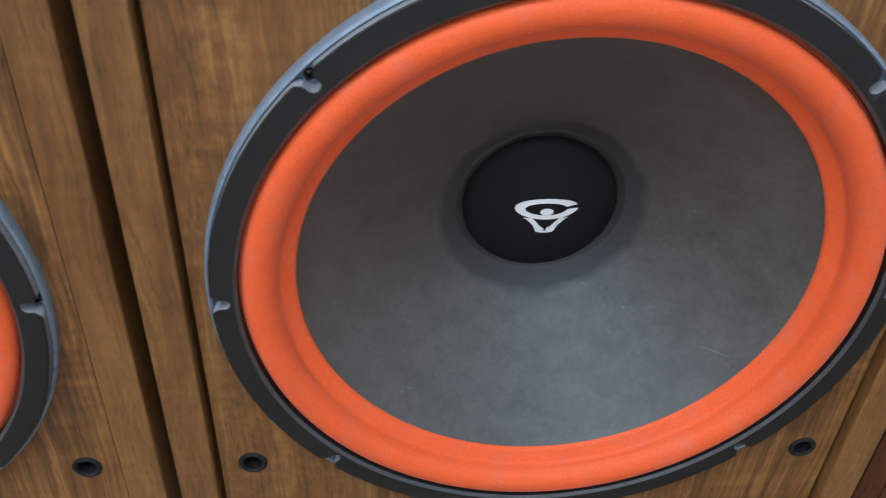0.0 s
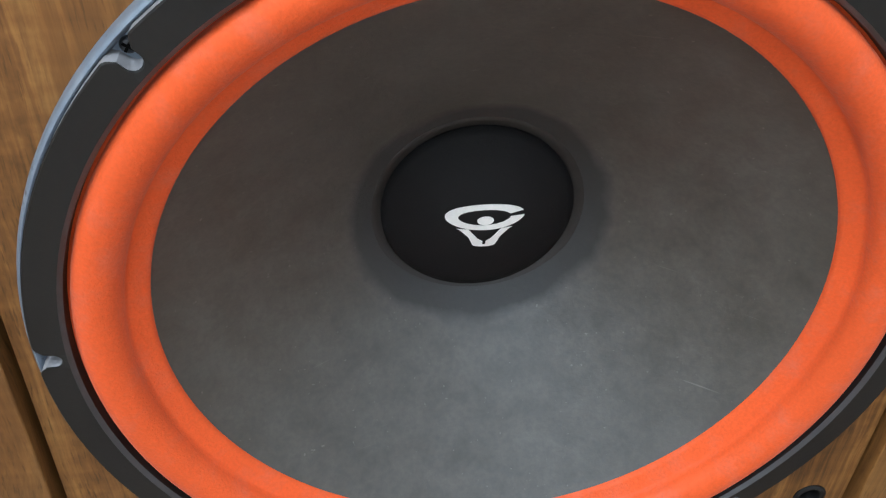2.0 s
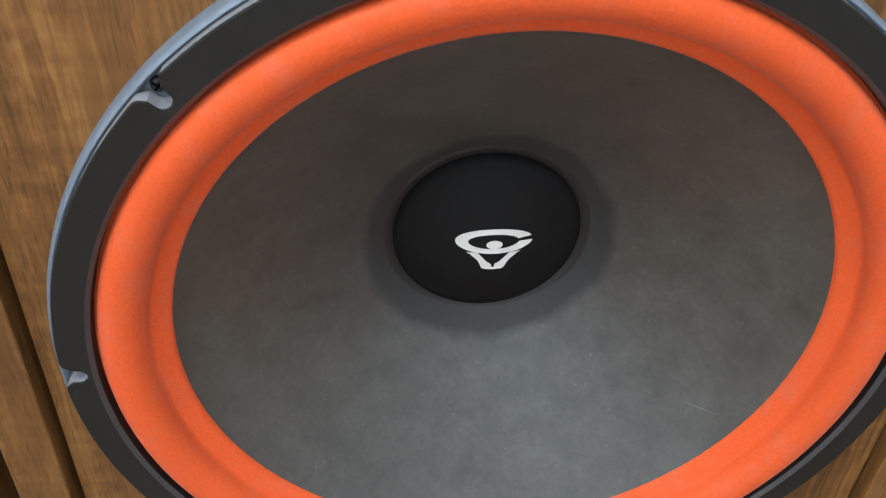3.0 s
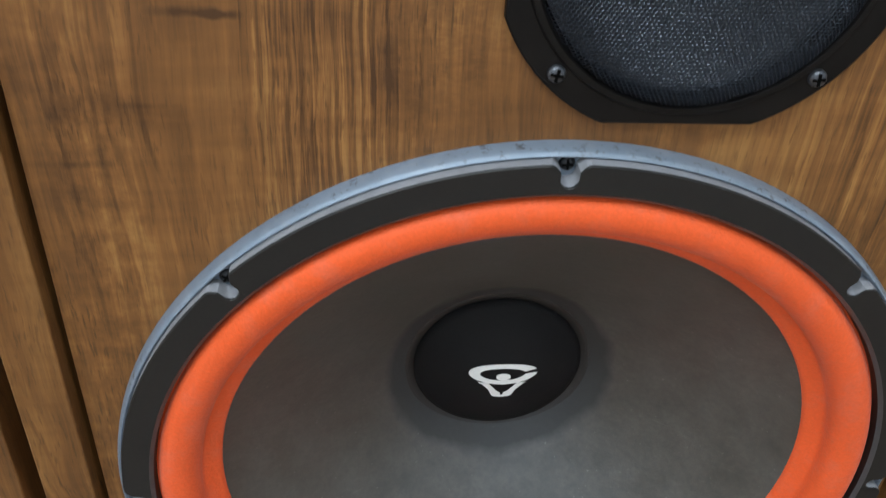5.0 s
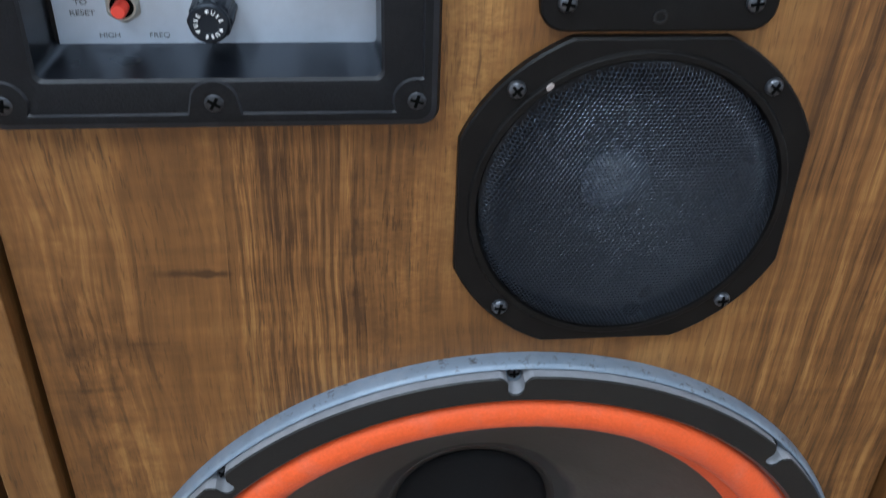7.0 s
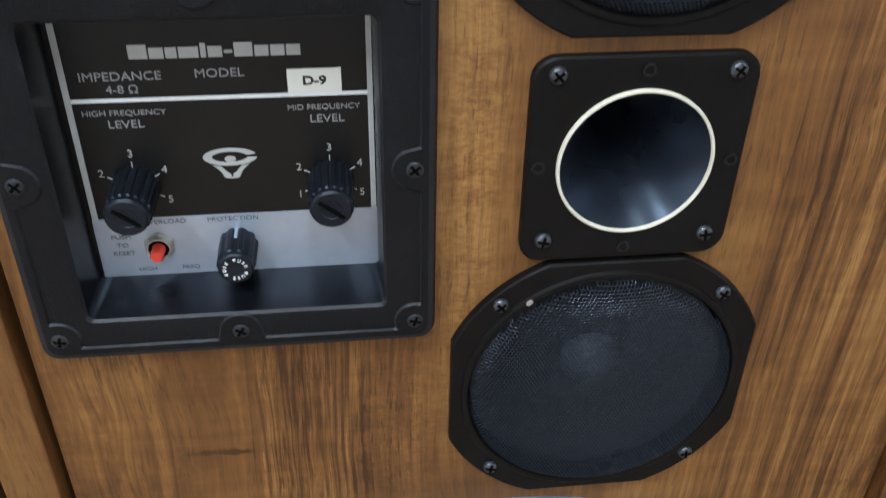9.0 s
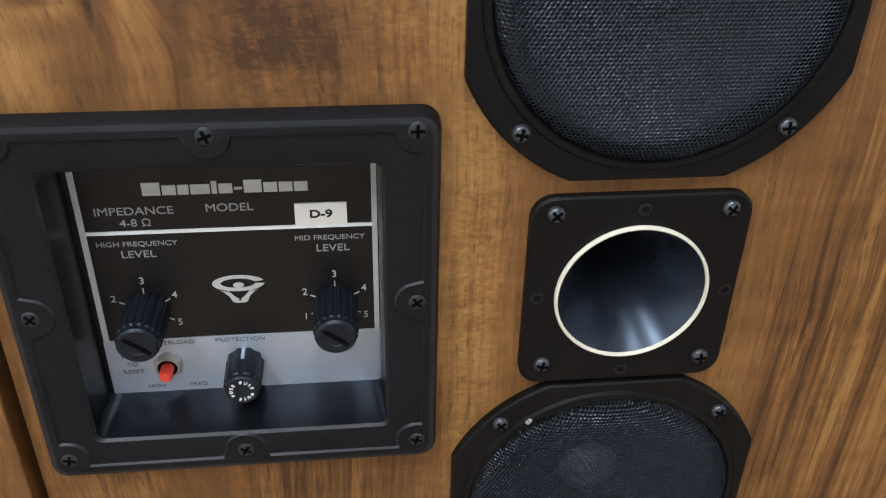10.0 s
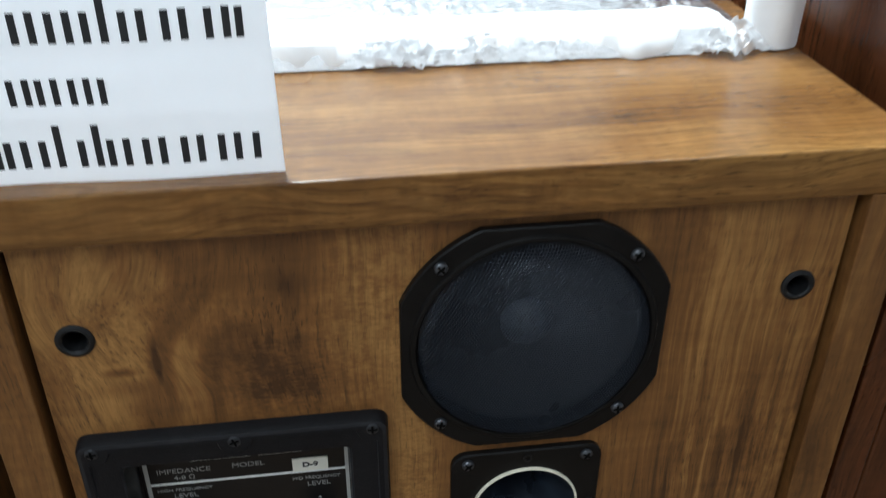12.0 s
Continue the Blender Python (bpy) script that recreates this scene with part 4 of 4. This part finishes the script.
def paper_sign():
    """A creased sheet of paper standing on the top board, with its writing as plain bars."""
    x0, x1, high = -0.375, -0.0735, 0.215
    thing = tagged(new("paper_sign"), "creased white paper sign standing on the top board", "sign")
    thing.location = (0, 0.004, HIGH + 0.0003)
    def lean(x, z):
        fold = 0.0007 * math.exp(-abs(z - 0.029) / 0.004) - 0.0006 * math.exp(-abs(z - 0.055) / 0.005)
        return 0.02 * z + fold + 0.0010 * math.sin(23 * x + 9 * z) + 0.0008 * math.sin(61 * x)
    bm = bmesh.new()
    nx, nz = 60, 80
    grid = [[[bm.verts.new((x0 + (x1 - x0) * i / nx - 0.004 * j / nz, lean(x0 + (x1 - x0) * i / nx, high * j / nz) + th, high * j / nz)) for i in range(nx + 1)] for j in range(nz + 1)] for th in (0.0, 0.0006)]
    for g in grid:
        for j in range(nz):
            for i in range(nx):
                bm.faces.new((g[j][i], g[j][i + 1], g[j + 1][i + 1], g[j + 1][i]))
    a, b = grid
    for j in range(nz):
        for i in (0, nx):
            bm.faces.new((a[j][i], a[j + 1][i], b[j + 1][i], b[j][i]))
    for i in range(nx):
        for j in (0, nz):
            bm.faces.new((a[j][i], a[j][i + 1], b[j][i + 1], b[j][i]))
    part("sheet", bm, PAPER, thing, smooth=60)
    rng = random.Random(5)
    def line(name, right, base, tall, count):
        polys, x = [], right
        for k in range(count):
            w = tall * rng.uniform(0.50, 0.78)
            up = tall * rng.choice((0.66, 0.66, 0.66, 1.0))
            st = tall * 0.16
            polys.append([(x - w, base), (x - w + st, base), (x - w + st, base + up), (x - w, base + up)])
            polys.append([(x - st * 1.6, base), (x - st * 0.6, base), (x - st * 0.6, base + tall * 0.64), (x - st * 1.6, base + tall * 0.64)])
            x -= w + tall * 0.1
        for poly in polys:
            part(name, flat_shapes([poly], lambda px, pz: lean(px, pz) - 0.0003, 0.0002), BLACK_INK, thing)
    line("printed_bar", -0.0810, 0.0072, 0.0185, 17)
    line("printed_bar", -0.1395, 0.0345, 0.0170, 13)
    line("printed_bar", -0.0825, 0.0600, 0.0190, 17)
    line("printed_bar", -0.1000, 0.0880, 0.0190, 16)
    line("printed_bar", -0.1000, 0.1180, 0.0260, 12)
    return thing


paper_sign()


def wrapped_slab():
    """White packing foam under crumpled film, lying on the top board."""
    thing = tagged(new("packing_foam"), "white packing foam slab in crumpled clear film on the loudspeaker", "packaging")
    thing.location = (0.0, 0.124, HIGH + 0.0004)
    def ragged(x, k):
        return 0.006 * noise.noise((x * 28, k, 2)) + 0.003 * noise.noise((x * 95, k, 5))
    nx, ny = 120, 10
    bm = bmesh.new()
    top, low = [], []
    for i in range(nx + 1):
        x = -0.200 + 0.382 * i / nx
        y0, y1 = ragged(x, 1), 0.052 + 0.010 * (1 - i / nx) + ragged(x, 4)
        cells, feet = [], []
        for j in range(ny + 1):
            u = j / ny
            edge = min(u, 1 - u) * 2
            cells.append(bm.verts.new((x, y0 + (y1 - y0) * u, 0.003 + 0.010 * min(1, edge * 4) ** 0.5 + 0.0018 * noise.noise((x * 40, u * 4, 9)))))
            feet.append(bm.verts.new((x, y0 + (y1 - y0) * u, 0.0)))
        top.append(cells), low.append(feet)
    for i in range(nx):
        for j in range(ny):
            bm.faces.new((top[i][j], top[i + 1][j], top[i + 1][j + 1], top[i][j + 1]))
            bm.faces.new((low[i][j], low[i][j + 1], low[i + 1][j + 1], low[i + 1][j]))
        for j in (0, ny):
            bm.faces.new((top[i][j], top[i + 1][j], low[i + 1][j], low[i][j]))
    for i in (0, nx):
        for j in range(ny):
            bm.faces.new((top[i][j], top[i][j + 1], low[i][j + 1], low[i][j]))
    part("slab", bm, FOAM, thing, smooth=50)
    tufts = ((-0.012, 0.020, 1.0), (0.030, 0.012, 0.8), (0.070, 0.02, 0.4), (0.178, 0.018, 1.3), (-0.12, 0.03, 0.6))
    for y0, y1, amp, high, lift in ((-0.012, 0.010, 1.0, 0.012, 0.0), (0.046, 0.150, 0.4, 0.010, 0.001)):
        bm = bmesh.new()
        rows = []
        for i in range(281):
            x = -0.205 + 0.410 * i / 280
            clump = sum(k * math.exp(-((x - at) / w) ** 2) for at, w, k in tufts)
            reach = 0.010 * amp * (clump * (0.3 + 1.0 * abs(noise.noise((x * 90, y0 * 50, 3)))) + 0.12 * abs(noise.noise((x * 60, 1, 7))))
            row = []
            for j in range(15):
                u = j / 14
                wave = abs(noise.noise((x * 120, u * 7 + y0 * 40, 1))) + 0.5 * abs(noise.noise((x * 260, u * 15, 4)))
                row.append(bm.verts.new((x + 0.002 * noise.noise((x * 90, u * 9, 6)), y0 + 0.010 * amp + (y1 - y0 - 0.010 * amp) * u - reach * (1 - u), lift + 0.0006 + high * (0.03 + 0.60 * min(1, clump)) * wave + (0.013 * u if amp == 1.0 else 0.0))))
            rows.append(row)
        for p, q in zip(rows, rows[1:]):
            for j in range(14):
                bm.faces.new((p[j], q[j], q[j + 1], p[j + 1]))
        part("film", bm, BUNCHED if amp == 1.0 else FILM, thing, "crumpled clear plastic film", smooth=40)
    return thing


wrapped_slab()


def wrapped_post():
    thing = tagged(new("wrapped_post"), "upright white foam-wrapped post standing on the top board", "packaging")
    thing.location = (0.2085, 0.138, HIGH + 0.0005)
    bm = loft([(0.004, 0.0), (0.016, 0.0005), (lambda c, s: 0.016 + 0.0015 * math.sin(5 * math.atan2(s, c)), 0.06), (lambda c, s: 0.017 + 0.0015 * math.sin(4 * math.atan2(s, c) + 1), 0.14), (0.016, 0.26), (0.004, 0.2605)], count=36)
    bm.transform(Matrix.Rotation(radians(90), 4, "X"))
    part("wrap", bm, FOAM, thing, smooth=50)
    return thing


wrapped_post()
